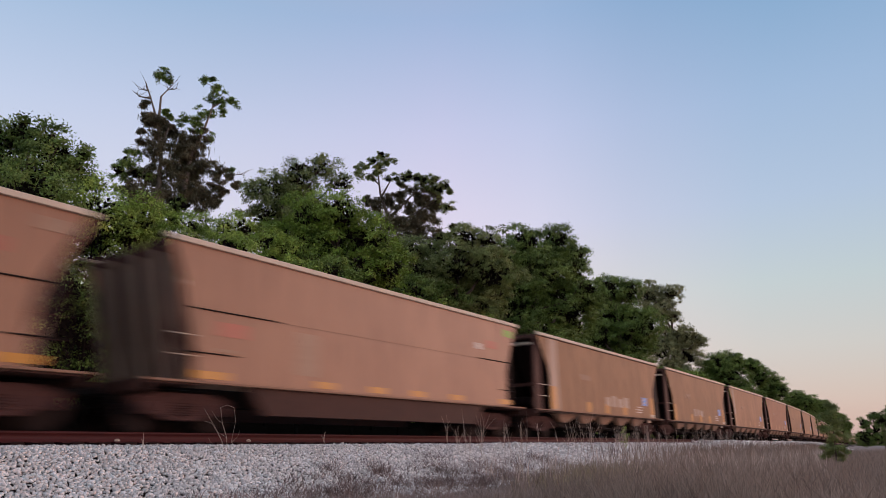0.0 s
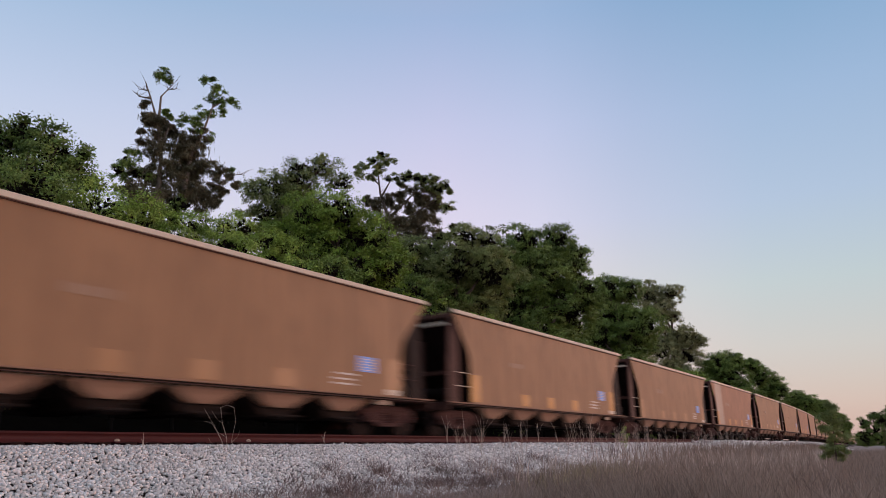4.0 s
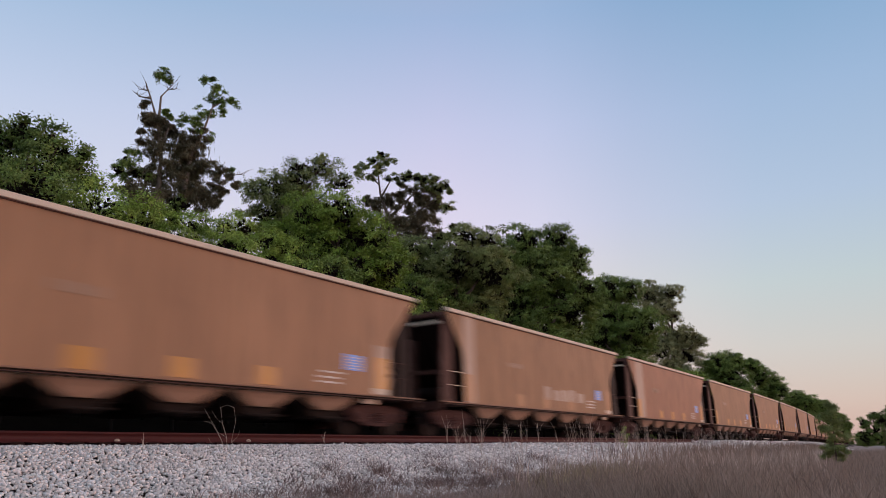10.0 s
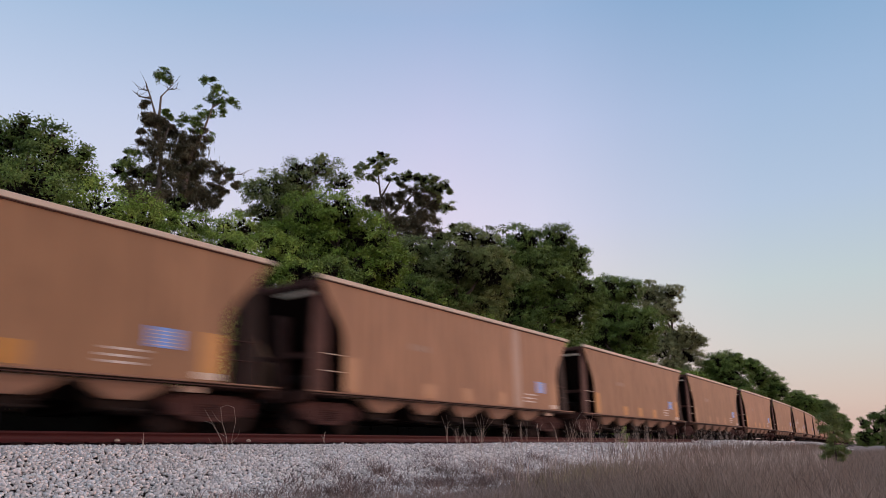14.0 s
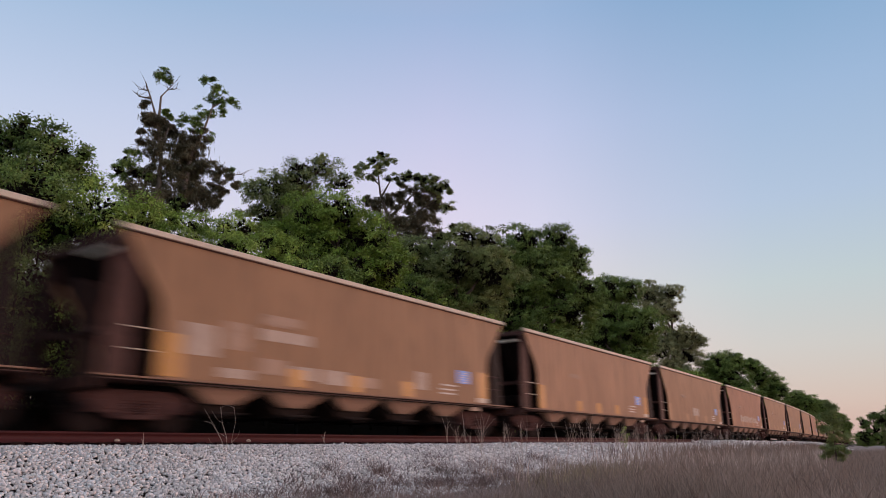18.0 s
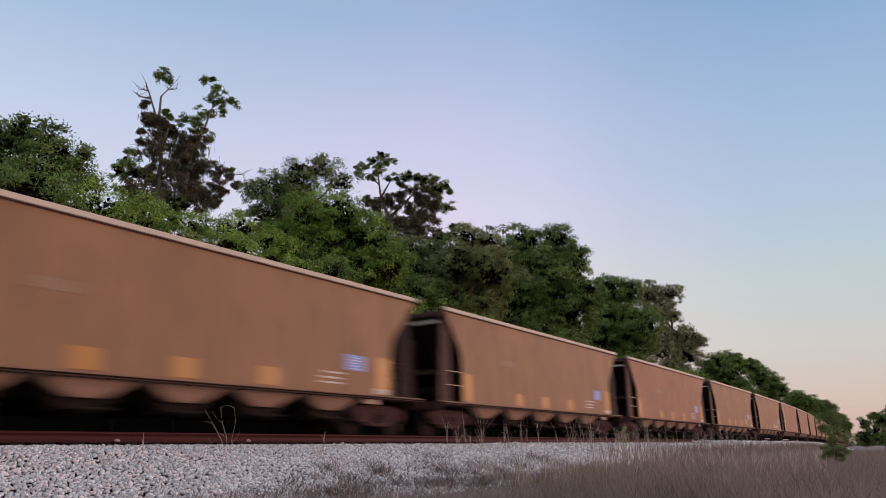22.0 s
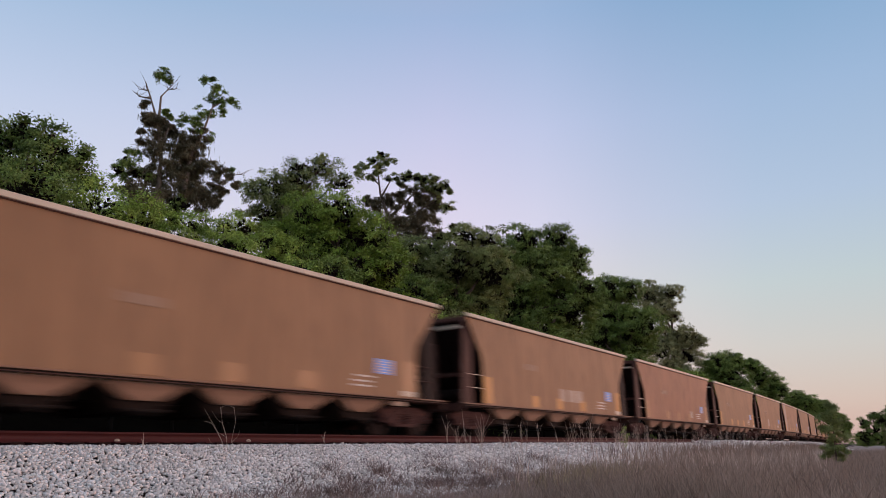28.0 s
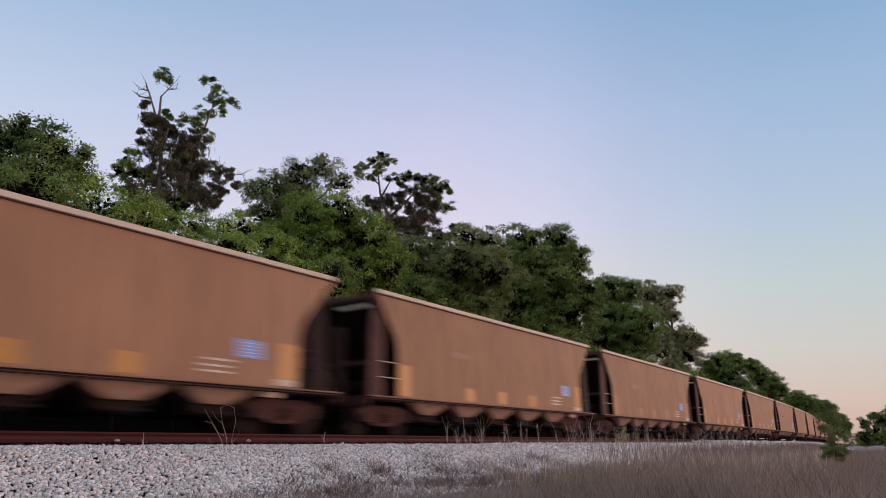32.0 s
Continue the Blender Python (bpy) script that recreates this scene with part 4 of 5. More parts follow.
def grass_field():
    rng = np.random.default_rng(8)
    n = 150000
    y = 5.5 + 75 * rng.random(n) ** 2.0
    x = rng.uniform(-1, 1, n) * (3 + y * 0.42) - 0.30 * y
    q = side_of(x, y)
    lush = np.clip((x + 0.62 * y) / (0.16 * y + 0.3), 0, 1)
    clump = 0.5 + 0.5 * np.sin(1.7 * x + 2.1 * np.sin(0.8 * y)) * np.sin(1.3 * y + 1.6 * np.sin(1.1 * x))
    keep = (q > 4.1 + 1.3 * clump + 0.5 * np.abs(rng.normal(size=n))) & (rng.random(n) < 0.5 + 0.5 * lush)
    x, y, lush, clump = x[keep], y[keep], lush[keep], clump[keep]
    h = (0.17 + 0.33 * lush) * (0.7 + 0.4 * clump) * rng.uniform(0.5, 1.15, len(x))
    grass_patch("dry_grass", np.stack([x, y], -1), h, 0.0044, DRY, "tall dry brown grass beside the track", 9)
    n = 5000
    y = rng.uniform(14, 60, n)
    x = -rng.uniform(0.14, 0.62, n) * y
    keep = side_of(x, y) > 4.3
    x, y = x[keep], y[keep]
    h = rng.uniform(0.25, 0.75, len(x))
    grass_patch("tall_dry_weeds", np.stack([x, y], -1), h, 0.008, STALK, "thin pale dry stalks standing above the grass", 10, 0.15)
    # dead twiggy brush in clumps on the foot of the ballast
    n = 48
    ca = 8.5 + 13 * rng.random(n)
    cq = 3.1 + 2.6 * rng.random(n) ** 0.6 - 0.05 * (ca - 8.5)
    k = rng.integers(30, 150, n)
    wide = np.repeat(rng.uniform(0.12, 0.42, n), k)
    x = np.repeat(cq, k) + rng.normal(size=k.sum()) * wide * 0.7 - CENTRE
    y = np.repeat(ca, k) + rng.normal(size=k.sum()) * wide * 1.5
    dark = np.stack([-10.7 + 2.3 * rng.random(42), 9.3 + 6.2 * rng.random(42)], -1)
    k = rng.integers(20, 110, 42)
    p = np.repeat(dark, k, 0) + rng.normal(size=(k.sum(), 2)) * np.repeat(rng.uniform(0.06, 0.22, (42, 1)), k, 0)
    x, y = np.concatenate([x, p[:, 0]]), np.concatenate([y, p[:, 1]])
    h = rng.uniform(0.04, 0.26, len(x))
    grass_patch("dead_brush", np.stack([x, y], -1), h, 0.0055, DEAD, "low dead brown brush creeping over the foot of the ballast", 11, 0.7)
    # long straw-coloured tufts
    tufts = ((-6.0, 12.0), (-5.6, 13.0), (-6.4, 15.2), (-5.0, 11.6), (-7.2, 17.5), (-8.6, 18.4), (-5.4, 14.2))
    p = np.concatenate([np.array(c) + rng.normal(0, 0.32, (120, 2)) for c in tufts])
    grass_patch("grass_tufts", p, rng.uniform(0.2, 0.55, len(p)), 0.0075, STRAW, "long olive-straw grass tufts at the foot of the bank", 13, 0.22)
    # rank growth that hides the far ballast
    n = 15000
    a = 24 + 70 * rng.random(n)
    q = 2.9 + 2.8 * rng.random(n)
    keep = rng.random(n) < np.clip((a - 22) / 14, 0, 1) * np.clip(0.15 + (q - 2.9) / 1.6, 0, 1)
    p = np.array([track(u, CENTRE - v)[:2] for u, v in zip(a[keep], q[keep])])
    grass_patch("rank_grass", p, rng.uniform(0.3, 0.7, len(p)), 0.011, DRY, "tall rank dry grass along the ballast", 14, 0.2)
    # short worn grass before the brush
    n = 9000
    y = 6.5 + 11 * rng.random(n)
    x = -9.6 + 7.5 * rng.random(n) ** 1.2
    h = rng.uniform(0.06, 0.2, n)
    grass_patch("short_grass", np.stack([x, y], -1), h, 0.006, WORN, "short worn brown grass at the foot of the bank", 12, 0.5)


grass_field()


def stalk_tubes(height, rng):
    """A stem and its twigs, each as points and radii."""
    top = Vector((rng.uniform(-.12, .12), rng.uniform(-.12, .12), 1)) * height
    rows = [([Vector((0, 0, -0.03)), top * 0.5 + Vector((0.03, 0, 0)), top], [0.0045, 0.0035, 0.0015])]
    for i in range(6):
        a = top * rng.uniform(0.3, 0.9)
        d = Vector((rng.uniform(-1, 1), rng.uniform(-1, 1), rng.uniform(0.9, 2.2))).normalized() * height * rng.uniform(0.15, 0.45)
        rows.append(([a, a + d * 0.6 + Vector((0, 0, 0.02)), a + d], [0.0028, 0.0022, 0.0012]))
    return rows


def make_stalk(x, y, height, seed, mat=STALK, name="weed_stalk", label="dry branching weed stalk standing before the rail", leafy=0):
    rows = stalk_tubes(height, random.Random(seed))
    st = tagged(new(name), label, "weed", "weeds before the rail")
    st.matrix_basis = Matrix.Translation((x, y, float(ground_z(x, y))))
    for i, (pts, radii) in enumerate(rows):
        part("twig" if i else "stem", tube(bmesh.new(), pts, radii, 5), mat, st)
    if leafy:
        v, f = leaves([(0, 0, height * 0.6, 0.2), (0.05, 0.02, height * 0.9, 0.16), (-0.08, 0, height * 0.3, 0.18)], 20, 0.045, seed, 0.07, 0.5)
        link_mesh("foliage", raw_mesh("foliage", v, f, LEAF_FRESH), st, "small yellow-green leaves")
    return st


def make_hooked_weed():
    """A dead weed with one leaning stem and one that bends over at its top."""
    x, y, _ = track(9.62, CENTRE - 2.3)
    weed = tagged(new("weed_stalk"), "dead weed with a leaning stem and a stem bent over", "weed", "weeds before the rail")
    weed.matrix_basis = pose(x, y, float(ground_z(x, y)), 0, 0, 34.6)
    rows = (("stem", ((0, -0.03), (-0.12, 0.27), (-0.26, 0.52), (-0.48, 0.86)), 0.005), ("stem", ((0.02, -0.03), (-0.02, 0.3), (-0.13, 0.58), (-0.18, 0.88), (-0.04, 0.92), (0.1, 0.86), (0.15, 0.6), (0.08, 0.2), (0.05, -0.02)), 0.005),
            ("twig", ((-0.13, 0.58), (-0.22, 0.66), (-0.32, 0.8)), 0.003), ("twig", ((-0.26, 0.52), (-0.40, 0.60), (-0.5, 0.62)), 0.003), ("twig", ((-0.02, 0.3), (-0.2, 0.42), (-0.34, 0.60)), 0.003),
            ("twig", ((0.08, 0.2), (0.2, 0.3), (0.24, 0.44)), 0.003), ("twig", ((0, 0.05), (-0.3, 0.2), (-0.36, 0.3)), 0.003))
    for k, (name, pts, r) in enumerate(rows):
        part(name, tube(bmesh.new(), [(u, 0.05 * math.sin(3 * k + 4 * u), w) for u, w in pts], [r * (1 - 0.55 * i / (len(pts) - 1)) for i in range(len(pts))], 5), STALK, weed)


def make_stalks():
    rng = random.Random(3)
    for q, s, h in ((2.3, 12.3, 0.4), (2.25, 7.8, 0.3)):
        x, y, _ = track(s, CENTRE - q)
        make_stalk(x, y, h, int(s * 100))
    make_hooked_weed()
    bm = bmesh.new()
    for i in range(120):
        s = rng.uniform(15.5, 52)
        q = rng.uniform(2.7, 4.2)
        x, y, _ = track(s, CENTRE - q)
        h = rng.uniform(0.6, 1.15) + 0.25 * (q - 2.7)
        if s < 20:
            make_stalk(x, y, h, 50 + i)
            continue
        foot = Vector((x, y, float(ground_z(x, y))))
        for pts, radii in stalk_tubes(h, rng):
            tube(bm, [foot + v for v in pts], radii, 4)
    tagged(new("dry_weeds", mesh_from(bm, "dry_weeds", STALK)), "thicket of dry branching weeds along the ballast", "weeds", kind="stuff")
    x, y, _ = track(30.6, CENTRE - 2.6)
    make_stalk(x, y, 0.95, 7, LEAF_FRESH, "weed", "small yellow-green leafy weed on the ballast", 1)


make_stalks()

# ---- the train ----
PITCH = 16.18
HOPPER_SIDE = ((-6.27, 0.99), (-6.27, 2.30), (-6.34, 2.55), (-6.52, 2.82), (-6.80, 3.18), (-7.02, 3.50), (-7.13, 3.64), (-7.18, 3.755), (7.18, 3.755), (7.12, 3.62), (6.95, 3.45), (6.72, 3.15), (6.38, 2.80), (6.17, 2.50), (6.08, 2.20), (6.08, 0.99))
POCKETS = (-4.36, -2.25, -0.14, 1.97, 4.08)


def wheelset_mesh():
    bm = bmesh.new()
    turn = Matrix.Rotation(radians(90), 4, "Y")
    for s in (-1, 1):
        cyl(bm, 0.457, 0.115, Matrix.Translation((s * 0.755, 0, 0)) @ turn, 28)
        cyl(bm, 0.485, 0.032, Matrix.Translation((s * 0.70, 0, 0)) @ turn, 28)
        cyl(bm, 0.36, 0.03, Matrix.Translation((s * 0.815, 0, 0)) @ turn, 24)
        cyl(bm, 0.12, 0.10, Matrix.Translation((s * 0.86, 0, 0)) @ turn, 12)
        cyl(bm, 0.085, 0.14, Matrix.Translation((s * 0.96, 0, 0)) @ turn, 12)
        for k in range(3):
            a = 2.094 * k
            cyl(bm, 0.02, 0.02, Matrix.Translation((s * 1.035, 0.045 * math.cos(a), 0.045 * math.sin(a))) @ turn, 6)
        for k in range(6):
            a = 1.047 * k
            box(bm, s * 0.80, s * 0.835, 0.24 * math.cos(a) - 0.03, 0.24 * math.cos(a) + 0.03, 0.24 * math.sin(a) - 0.03, 0.24 * math.sin(a) + 0.03)
    cyl(bm, 0.08, 1.6, turn, 12)
    return mesh_from(bm, "wheelset", WHEEL_STEEL)


def side_frame_bm(x):
    out = ((-1.14, 0.52), (-1.14, 0.66), (-0.98, 0.70), (-0.62, 0.78), (0.62, 0.78), (0.98, 0.70), (1.14, 0.66), (1.14, 0.52), (0.98, 0.40), (0.78, 0.42), (0.45, 0.24), (-0.45, 0.24), (-0.78, 0.42), (-0.98, 0.40))
    bm = slab(out, x - 0.055, x + 0.055)
    for y in (-0.89, 0.89):
        box(bm, x - 0.09, x + 0.10, y - 0.14, y + 0.14, 0.34, 0.58, 0.02)
    box(bm, x - 0.10, x + 0.085, -0.30, 0.30, 0.22, 0.32, 0.015)
    box(bm, x + 0.045, x + 0.075, -0.62, -0.36, 0.40, 0.68, 0.01)
    box(bm, x + 0.045, x + 0.075, 0.36, 0.62, 0.40, 0.68, 0.01)
    return bm


def spring_bm():
    """One coil spring as a ribbed column."""
    zs = [0.32 + 0.0225 * k for k in range(11)]
    return tube(bmesh.new(), [(1.06, 0, z) for z in zs], [0.09 if k % 2 else 0.06 for k in range(11)], 10)


WHEELSET = wheelset_mesh()
FRAME_NEAR = mesh_from(side_frame_bm(1.0), "side_frame", TRUCK_STEEL)
FRAME_FAR = mesh_from(side_frame_bm(-1.0), "side_frame", TRUCK_STEEL)
SPRING = mesh_from(spring_bm(), "coil_spring", TRUCK_STEEL)
CAP = mesh_from(cyl(cyl(bmesh.new(), 0.13, 0.05, Matrix.Translation((1.12, 0, 0)) @ Matrix.Rotation(radians(90), 4, "Y"), 16), 0.075, 0.04, Matrix.Translation((1.155, 0, 0)) @ Matrix.Rotation(radians(90), 4, "Y"), 12), "bearing_cap", TRUCK_STEEL)
BOLSTER = mesh_from(boxes((-1.1, 1.1, -0.20, 0.20, 0.56, 0.76), (-0.3, 0.3, -0.24, 0.24, 0.74, 0.84), bevel=0.02), "truck", TRUCK_STEEL)


def add_trucks(car, at=6.2):
    for y in (-at, at):
        truck = link_mesh("truck", BOLSTER, car, "dusty cast-steel two-axle truck", Matrix.Translation((0, y, 0)))
        link_mesh("side_frame", FRAME_NEAR, truck)
        link_mesh("side_frame", FRAME_FAR, truck)
        for a in (-0.12, 0.12):
            link_mesh("coil_spring", SPRING, truck, at=Matrix.Translation((0, a, 0)))
        for a in (-0.89, 0.89):
            link_mesh("wheelset", WHEELSET, truck, at=Matrix.Translation((0, a, 0.457)))
            link_mesh("bearing_cap", CAP, truck, "dusty axle bearing cap", Matrix.Translation((0, a, 0.457)))


def coupler_bm(s):
    bm = boxes((-0.11, 0.11, s * 7.3, s * 7.92, 0.72, 0.95), bevel=0.02)
    box(bm, -0.17, 0.12, s * 7.84, s * 8.08, 0.68, 0.99, 0.04)
    tube(bm, [(0.22, s * 7.5, 0.75), (0.26, s * 7.8, 0.5), (0.15, s * 8.05, 0.42)], [0.03, 0.03, 0.035], 8)
    return bm


def grab_bm(x, y0, y1, z):
    return tube(bmesh.new(), [(x - 0.06, y0, z), (x, y0, z), (x, y1, z), (x - 0.06, y1, z)], [0.014] * 4, 6)


def end_gear(car, front_edge, rear_edge, sheet_foot=5.0):
    """What stands at the two ends of a car: slope sheet, posts, ladders, platform, coupler, hand brake."""
    steep = sheet_foot > 6
    for s, edge in ((-1, front_edge), (1, rear_edge)):
        top, foot = s * 7.05, s * sheet_foot
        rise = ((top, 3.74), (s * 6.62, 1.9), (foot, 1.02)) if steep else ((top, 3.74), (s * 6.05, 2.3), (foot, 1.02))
        part("slope_sheet", slab((*rise, *((y - s * 0.06, z) for y, z in reversed(rise))), -1.5, 1.5), TUB_STEEL if steep else SHADED_END, car, "dark sloping end sheet")
        if not steep:
            part("end_brace", boxes((-1.4, 1.4, s * 6.96, s * 7.06, 1.86, 1.98), bevel=0.01), POST_STEEL, car)
            part("centre_post", boxes((-0.16, 0.16, s * 6.80, s * 7.04, 0.98, 3.0), bevel=0.015), POST_STEEL, car)
        part("end_chord", boxes((-1.56, 1.56, top - s * 0.02, top + s * 0.12, 3.66, 3.80), bevel=0.012), POST_STEEL, car)
        # added pale bar stands in for the highlight along the end beam
        if s < 0 and not steep:
            part("end_angle", boxes((0.1, 1.36, -7.21, -7.10, 3.42, 3.49), bevel=0.008), CHORD, car, "pale bar added as the highlight across the end")
        for x in (-1.42, 1.42):
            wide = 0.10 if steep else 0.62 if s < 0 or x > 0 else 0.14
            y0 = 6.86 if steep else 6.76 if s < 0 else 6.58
            # rear plates get the shade-coloured steel, front plates plain brown
            part("end_post", slab(((s * y0, 0.98), (s * (y0 + wide), 0.98), (s * (y0 + wide * 0.72), 3.66), (s * (y0 + 0.02), 3.66)), x - 0.03, x + 0.05), POST_STEEL if s < 0 else SHADED_END, car, "end post plate, brown, coloured as in shade at the rear")
        for z in (1.5, 1.92):
            part("grab_iron", grab_bm(1.50, s * 6.92, s * (edge - 0.02), z), CHORD if s < 0 else TUB_STEEL, car)
        part("end_platform", boxes((-1.56, 1.56, s * (edge - 0.3), s * 7.5, 0.90, 0.97), (-1.56, 1.56, s * 7.44, s * 7.52, 0.74, 0.99), bevel=0.01), TUB_STEEL, car)
        part("coupler", coupler_bm(s), DARK_STEEL, car)
        part("striker", boxes((-0.35, 0.35, s * 4.6, s * 7.5, 0.62, 0.92), bevel=0.02), DARK_STEEL, car)
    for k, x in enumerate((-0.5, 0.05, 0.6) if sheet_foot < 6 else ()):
        part("end_rib", slab(((7.0, 3.6), (7.12, 3.6), (5.55, 1.0), (5.2, 1.0)), x - 0.03, x + 0.03), SHADED_END, car)
        part("end_rib", slab(((-7.0, 3.6), (-7.12, 3.6), (-5.55, 1.0), (-5.2, 1.0)), x - 0.03, x + 0.03), SHADED_END, car)
    bm = cyl(bmesh.new(), 0.27, 0.03, Matrix.Translation((0.95, 7.28, 2.3)) @ Matrix.Rotation(radians(90), 4, "X"), 18)
    cyl(bm, 0.07, 0.1, Matrix.Translation((0.95, 7.25, 2.3)) @ Matrix.Rotation(radians(90), 4, "X"), 10)
    part("brake_wheel", bm, DARK_STEEL, car)
    part("brake_reservoir", cyl(bmesh.new(), 0.2, 0.9, Matrix.Translation((0.2, -6.1, 1.35)) @ Matrix.Rotation(radians(90), 4, "Y"), 14), SHADED_END, car)


def side_sheet_bm(outline, x):
    s = 1 if x > 0 else -1
    return slab(outline, x - 0.012 * s, x + 0.012 * s)


def make_hopper():
    car = tagged(new("hopper_car"), "tan open-top coal hopper car with five discharge pockets, coated in dust", "hopper car", "cars of the coal train")
    for x in (1.58, -1.58):
        part("side_sheet", side_sheet_bm(HOPPER_SIDE, x), PAINT_TAN, car)
        s = 1 if x > 0 else -1
        part("top_chord", boxes((x - 0.04 * s, x + 0.085 * s, -7.1 - 0.13 * (s > 0), 7.1 + 0.13 * (s > 0), 3.745, 3.86), bevel=0.01), CHORD, car, "pale worn top chord")
        # dark strip that paints the shadow line under the chord
        part("chord_lip", boxes((x + 0.014 * s, x + 0.05 * s, -7.2, 7.2, 3.722, 3.741)), POST_STEEL, car)
        part("side_sill", boxes((x - 0.10 * s, x + 0.05 * s, -7.48, 7.48, 0.955, 0.99), bevel=0.006), SILL_PAINT, car)
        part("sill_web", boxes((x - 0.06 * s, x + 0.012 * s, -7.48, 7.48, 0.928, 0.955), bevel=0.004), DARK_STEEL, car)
        part("sill_flange", boxes((x - 0.08 * s, x + 0.03 * s, -7.48, 7.48, 0.905, 0.925)), TUB_STEEL, car)
    seam = mesh_from(boxes((1.585, 1.5935, -0.03, 0.03, 1.02, 3.73)), "panel_seam", PAINT_TAN)
    for k in range(-2, 4):
        link_mesh("panel_seam", seam, car, at=Matrix.Translation((0, 2.1 * k - 1.25, 0)))
    end_gear(car, 6.27, 6.08)
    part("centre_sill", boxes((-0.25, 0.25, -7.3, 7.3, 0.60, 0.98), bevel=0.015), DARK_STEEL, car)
    bm = slab(((-0.88, 0.90), (-0.70, 0.77), (-0.36, 0.60), (-0.26, 0.575), (0.26, 0.575), (0.36, 0.60), (0.70, 0.77), (0.88, 0.90)), 1.0, 1.42)
    for v in bm.verts:
        if v.co.x > 1.36:
            v.co.x -= 0.55 * (0.90 - v.co.z)
    pocket = mesh_from(bm, "hopper_pocket", POCKET_PAINT)
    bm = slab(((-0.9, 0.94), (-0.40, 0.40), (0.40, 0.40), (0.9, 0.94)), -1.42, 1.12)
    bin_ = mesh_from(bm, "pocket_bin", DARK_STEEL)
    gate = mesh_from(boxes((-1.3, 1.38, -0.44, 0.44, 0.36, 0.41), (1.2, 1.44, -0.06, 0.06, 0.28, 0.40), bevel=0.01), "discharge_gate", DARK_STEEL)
    for y in POCKETS:
        p = link_mesh("hopper_pocket", pocket, car, "pale dusty discharge pocket", Matrix.Translation((0, y, 0)))
        link_mesh("pocket_bin", bin_, p)
        link_mesh("discharge_gate", gate, p)
    add_trucks(car)
    near = 1.6
    for y, h in ((-6.0, 0.85), (-2.55, 0.40), (-0.48, 0.40), (1.72, 0.40), (5.75, 0.95)):
        part("reflector", boxes((near, near + 0.006, y - 0.22, y + 0.22, 1.03, 1.03 + h)), YELLOW, car, "faded yellow reflective patch")
    part("stencil_panel", boxes((near, near + 0.006, 4.30, 4.94, 1.56, 1.96)), BLUE, car, "light blue stencilled panel")
    for i, (y0, y1, z) in enumerate(((3.45, 4.2, 1.44), (3.35, 4.1, 1.31), (3.35, 4.1, 1.19))):
        part("stencil_bar", boxes((near, near + 0.006, y0, y1, z, z + 0.045)), WHITE, car)
    part("tag_plate", boxes((1.47, 1.50, 5.15, 5.65, 0.76, 0.885), bevel=0.004), PATCH, car)
    part("end_stencil", boxes((near + 0.007, near + 0.011, 5.40, 5.98, 1.02, 1.16)), CHORD, car, "pale stencilled strip")
    for k in range(5):
        part("panel_line", boxes((near + 0.007, near + 0.01, 4.36, 4.88, 1.60 + 0.07 * k, 1.616 + 0.07 * k)), WHITE, car)
    return car


def lettering(car, y, z, width, height, mat, count, seed):
    """Unreadable lettering as plain bars."""
    rng = random.Random(seed)
    step = width / count
    for k in range(count):
        w = step * rng.uniform(0.55, 0.85)
        h = height * rng.uniform(0.75, 1.0)
        part("lettering_bar", boxes((1.6, 1.606, y + k * step, y + k * step + w, z, z + h)), mat, car)


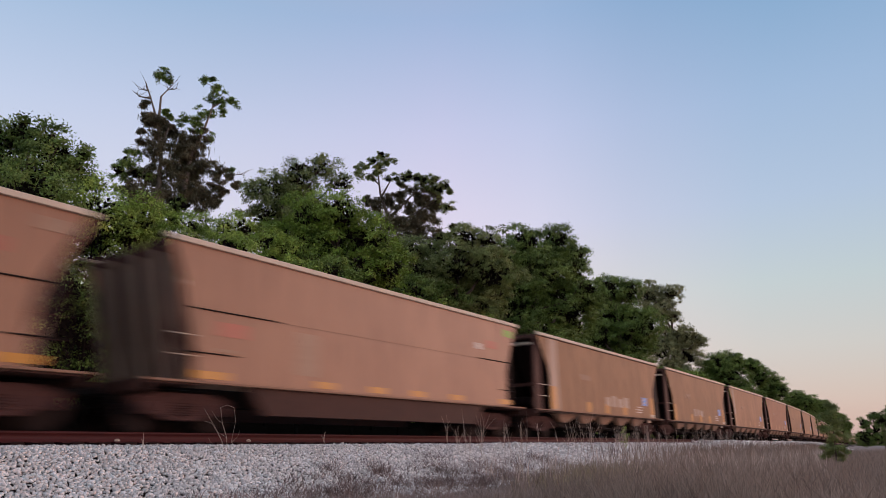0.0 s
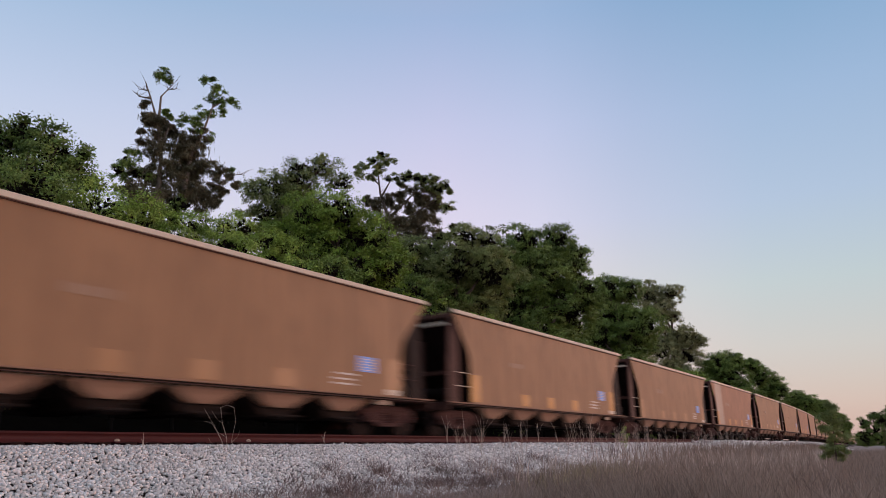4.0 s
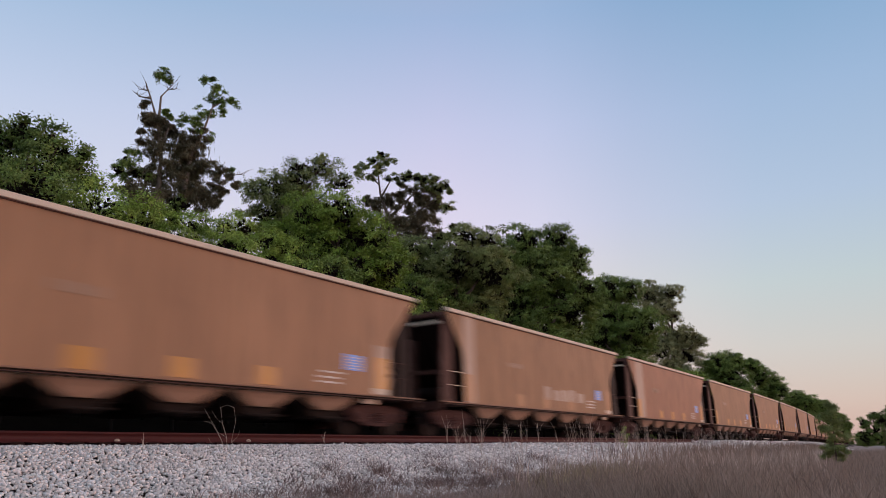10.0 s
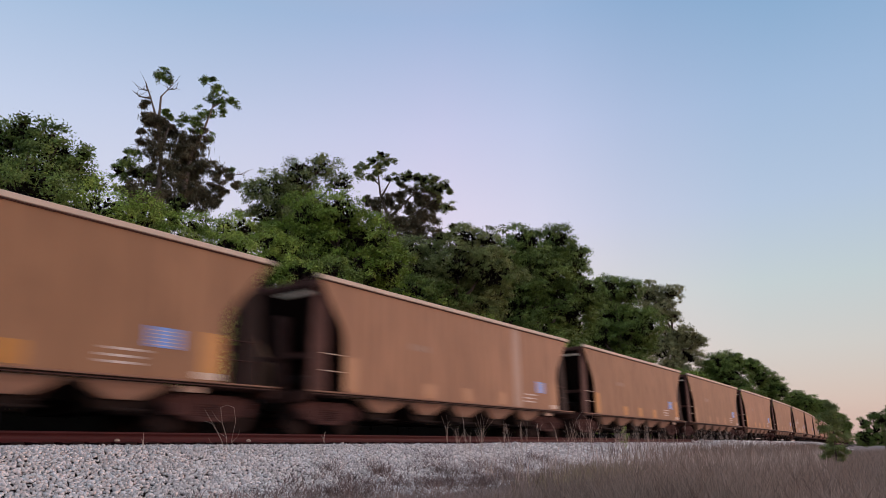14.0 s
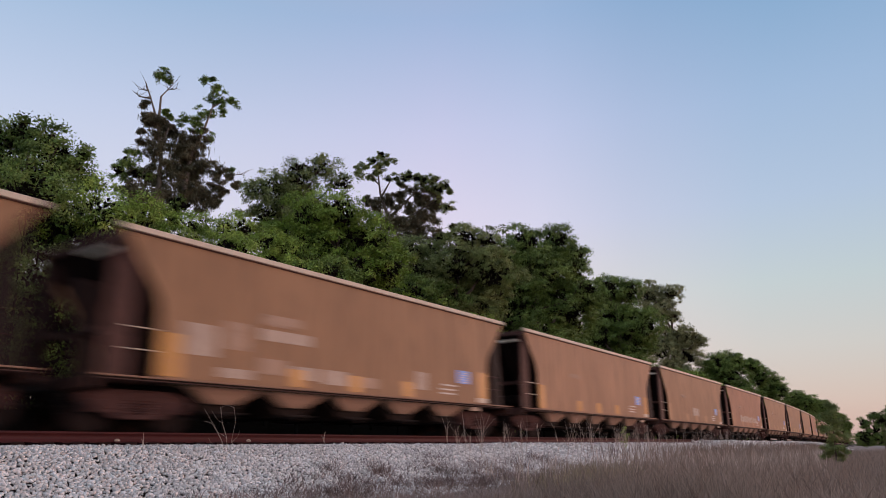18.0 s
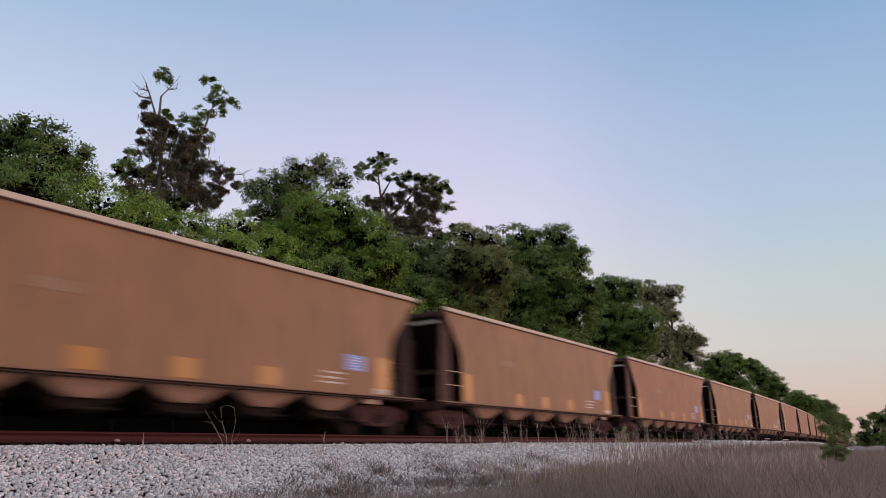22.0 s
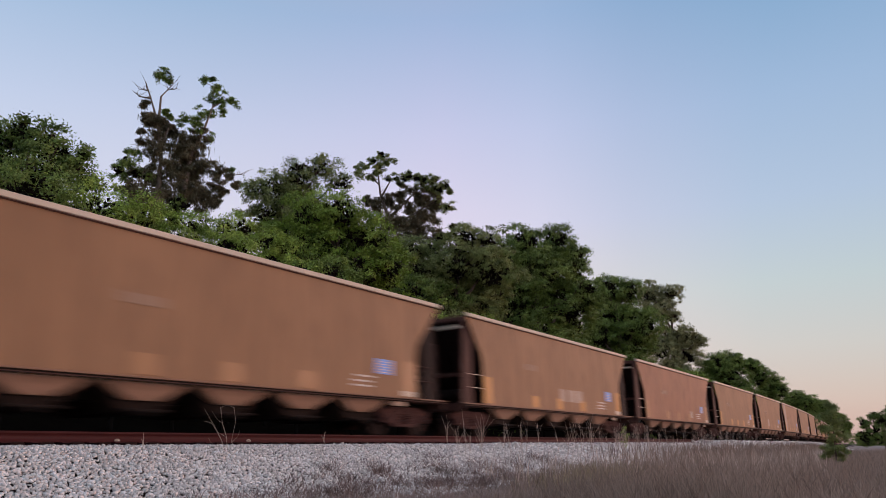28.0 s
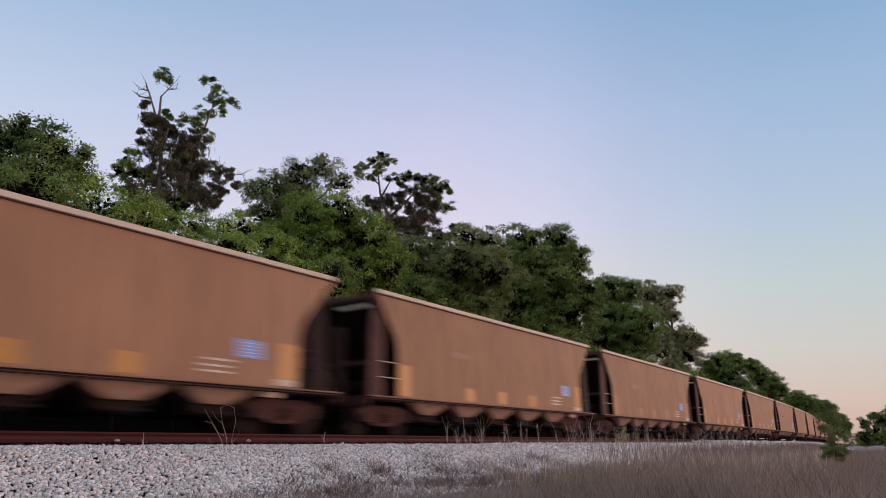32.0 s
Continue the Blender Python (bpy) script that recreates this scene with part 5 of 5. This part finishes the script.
def make_gondola():
    car = tagged(new("gondola_car"), "rose-tan high-sided coal gondola with brown lower tubs and sprayed tags", "gondola car", "cars of the coal train")
    side = ((-6.44, 0.99), (-6.46, 1.85), (-6.60, 2.50), (-6.88, 3.15), (-7.06, 3.50), (-7.18, 3.80), (7.18, 3.80), (7.06, 3.50), (6.82, 3.10), (6.50, 2.50), (6.36, 2.10), (6.36, 0.99))
    for x in (1.58, -1.58):
        s = 1 if x > 0 else -1
        part("side_sheet", side_sheet_bm(side, x), PAINT_GONDOLA, car)
        part("top_chord", boxes((x - 0.04 * s, x + 0.085 * s, -7.1 - 0.13 * (s > 0), 7.1 + 0.13 * (s > 0), 3.785, 3.90), bevel=0.01), CHORD, car, "pale worn top chord")
        part("side_sill", boxes((x - 0.10 * s, x + 0.05 * s, -7.48, 7.48, 0.94, 0.99), bevel=0.006), SILL_PAINT, car)
        part("tub", slab(((-4.9, 0.94), (-4.4, 0.36), (4.4, 0.36), (4.9, 0.94)), x - 0.30 * s, x - 0.06 * s), TUB_STEEL, car, "brown rounded lower tub")
    end_gear(car, 6.44, 6.36, 6.15)
    for s in (-1, 1):
        for x in (-1.15, -0.4, 0.35, 1.05):
            part("end_stake", slab(((s * 7.0, 3.62), (s * 7.16, 3.62), (s * 6.62, 0.98), (s * 6.30, 0.98)), x - 0.06, x + 0.06), PATCH, car, "brown upright end stake")
    part("centre_sill", boxes((-0.25, 0.25, -7.3, 7.3, 0.60, 0.98), bevel=0.015), DARK_STEEL, car)
    add_trucks(car)
    part("side_seam", boxes((1.592, 1.597, -4.15, 4.55, 2.444, 2.458)), SILL_PAINT, car, "thin weld seam along the side")
    for y0, y1, z in ((-6.6, -4.2, 2.45), (-6.7, -5.4, 1.55), (4.6, 6.5, 2.45), (5.9, 6.9, 1.5)):
        part("step_ledge", boxes((1.59, 1.635, y0, y1, z, z + 0.022), bevel=0.004), DARK_STEEL, car)
    for y, w in ((-6.0, 0.9), (-2.6, 0.7), (-0.6, 0.7), (1.2, 0.7), (3.2, 0.7), (6.2, 0.8)):
        part("reflector", boxes((1.6, 1.606, y - w / 2, y + w / 2, 1.04, 1.20)), YELLOW, car, "faded yellow reflective patch")
    for y0, y1, z0, z1, m in ((-5.9, -5.1, 1.95, 2.25, SPRAY_RED), (4.4, 4.75, 2.75, 2.95, WHITE), (5.05, 5.75, 2.85, 3.1, SPRAY_RED), (6.25, 6.9, 3.36, 3.6, SPRAY_GREEN), (-5.9, -5.4, 1.62, 1.68, CREAM), (-3.6, -2.9, 1.3, 2.3, CREAM)):
        part("sprayed_tag", boxes((1.6, 1.606, y0, y1, z0, z1)), m, car)
    return car


def repaint(car, y0, y1, z0=1.0, z1=3.74, mat=PATCH, name="repaint_panel"):
    part(name, boxes((1.598, 1.603, y0, y1, z0, z1)), mat, car, "paler repainted panel" if name == "repaint_panel" else "")


LAST = 56
PALE_CARS = {4: PAINT_PALE, 14: PAINT_PALE, 20: PAINT_PALE, 23: PAINT_PALE, 43: PAINT_PALE, 9: PAINT_PINK, 16: PAINT_PINK, 32: PAINT_PINK, 35: PAINT_PINK, 40: PAINT_PINK, 26: PAINT_PALE, 5: PAINT_PINK, 12: PAINT_PINK, 28: PAINT_PINK, 46: PAINT_PALE, 50: PAINT_PALE}


def make_train():
    hopper, gondola = make_hopper(), make_gondola()
    cars = {0: gondola, 1: copy_thing(gondola, Matrix()), 2: hopper}
    for k in range(3, LAST + 1):
        cars[k] = copy_thing(hopper, Matrix())
    for o in cars[0].children:
        if o.name.startswith("sprayed_tag") and o.data.materials[0] == SPRAY_GREEN:
            me = o.data.copy()
            me.materials[0] = CREAM
            o.data = me
    rng = random.Random(19)
    worn = {}
    for k in range(2, LAST + 1):
        car = cars[k]
        mat = PALE_CARS.get(k)
        if mat:
            for o in car.children:
                if o.name.startswith("side_sheet"):
                    me = o.data.copy()
                    me.materials[0] = mat
                    o.data = me
        if rng.random() < 0.45:
            for o in car.children:
                if o.name.startswith("reflector"):
                    if o.data.name not in worn:
                        worn[o.data.name] = o.data.copy()
                        worn[o.data.name].materials[0] = FAINT_YELLOW
                    o.data = worn[o.data.name]
        lettering(car, -3.4 + rng.uniform(-0.3, 0.3), 2.34, 1.0, rng.uniform(0.18, 0.28), CREAM, 4, k)
    # panels that set single cars apart
    repaint(cars[2], -6.25, -5.5)
    for k, w0, w1 in ((4, 0.55, 0.45), (14, 0.5, 0.6), (16, 1.1, 0.35), (35, 0.8, 0.5)):
        repaint(cars[k], -6.25, -6.25 + w0)
        repaint(cars[k], 6.06 - w1, 6.06, 1.0, 2.3)
    repaint(cars[9], -6.25, -5.45, mat=PALE_SQUARE)
    repaint(cars[9], -5.44, -4.3)
    repaint(cars[15], -6.25, -5.6)
    repaint(cars[20], 2.6, 3.1)
    repaint(cars[43], -6.25, -4.6)
    for k, y, n in ((2, -0.6, 4), (3, -2.0, 3), (15, -0.6, 5), (28, -3.2, 9), (39, -0.4, 3), (27, -1.2, 2)):
        lettering(cars[k], y, 1.35, n * 0.75, 0.5, PALE_SQUARE, n, 500 + k)
    lettering(cars[34], 0.9, 1.12, 3.0, 0.42, PALE_SQUARE, 6, 834)
    repaint(cars[40], 2.0, 2.5, 1.2, 1.6, PALE_SQUARE, "sprayed_tag")
    repaint(cars[42], -2.4, -1.6, 1.25, 1.85, PALE_SQUARE, "sprayed_tag")
    for y0, y1, z0, z1, m in ((-5.7, -4.9, 1.5, 2.15, PALE_SQUARE), (-4.7, -4.05, 1.7, 2.3, CREAM), (-3.7, -2.1, 2.0, 2.26, PALE_SQUARE), (-3.6, -2.5, 2.4, 2.6, CREAM), (-4.8, -3.9, 1.1, 1.3, PALE_SQUARE), (-3.7, -2.9, 1.25, 1.6, CREAM), (-2.7, -1.9, 1.2, 1.5, PALE_SQUARE),
                              (-1.7, -0.8, 1.15, 1.5, PALE_SQUARE), (-0.6, 0.4, 1.15, 1.42, CREAM), (2.1, 2.65, 1.25, 1.75, PALE_SQUARE)):
        repaint(cars[25], y0, y1, z0, z1, m, "sprayed_tag")
    return cars


CARS = make_train()

# ---- the run of the train: it rolls towards and past the camera at about 21.5 m/s ----
RUN = (1.0620754907e-05, -7.527008786e-04, 1.0744785246e-02, 21.615237963, 0.071471196)


def run(t):
    """Metres that the train has rolled since the start."""
    a, b, c, d, e = RUN
    return (((a * t + b) * t + c) * t + d) * t + e


# slack in the couplings: how far each gap between two cars stands off its even place
SLACK = (0.02, 0.02, 0.08, -0.15, -0.05, -0.02, -0.05, -0.11, -0.18, -0.02, 0.13, 0.17, -0.03, -0.0, -0.04, 0.23, -0.08, 0.02, 0.08, -0.11, 0.14, 0.11, 0.08, 0.05, -0.0, -0.09, 0.06, -0.26, 0.03, -0.12, -0.3, -0.22, -0.12, 0.32, 0.29, 0.19, 0.04, -0.11, 0.08, -0.03, 0.08, -0.1, -0.18, 0.0, 0.07, 0.07, 0.07, 0.07, 0.07, 0.07, 0.07, 0.07, 0.07, 0.07, 0.07, 0.07, 0.07)


def car_pose(k, t):
    mid = 7.713 + (k - 0.5) * PITCH - run(t) + (SLACK[max(0, k - 1)] + SLACK[k]) / 2
    x0, y0, _ = track(mid - 6.2)
    x1, y1, _ = track(mid + 6.2)
    return pose((x0 + x1) / 2, (y0 + y1) / 2, RAIL, 0, 0, math.degrees(math.atan2(x0 - x1, y1 - y0)))


def motions():
    times = [0.5 * i for i in range(65)]
    steps = [i / FPS for i in range(int(SECONDS * FPS) + 1)]
    for k, car in CARS.items():
        walk(car, [(t, car_pose(k, t)) for t in times])
        # the wheels turn by the way that the train rolls, while the car is in sight
        mid0 = 7.713 + (k - 0.5) * PITCH
        seen = [t for t in steps if -22 < mid0 - run(t) < 150] or [0.0]
        first, last = seen[0], seen[-1]
        seen = sorted({0.0, *seen, SECONDS})
        for truck in car.children:
            if truck.name.startswith("truck"):
                for ws in truck.children:
                    if ws.name.startswith("wheelset"):
                        y = ws.location.y
                        walk(ws, [(t, pose(0, y, 0.457, math.degrees(run(min(max(t, first), last)) / 0.457) % 360)) for t in seen])


motions()
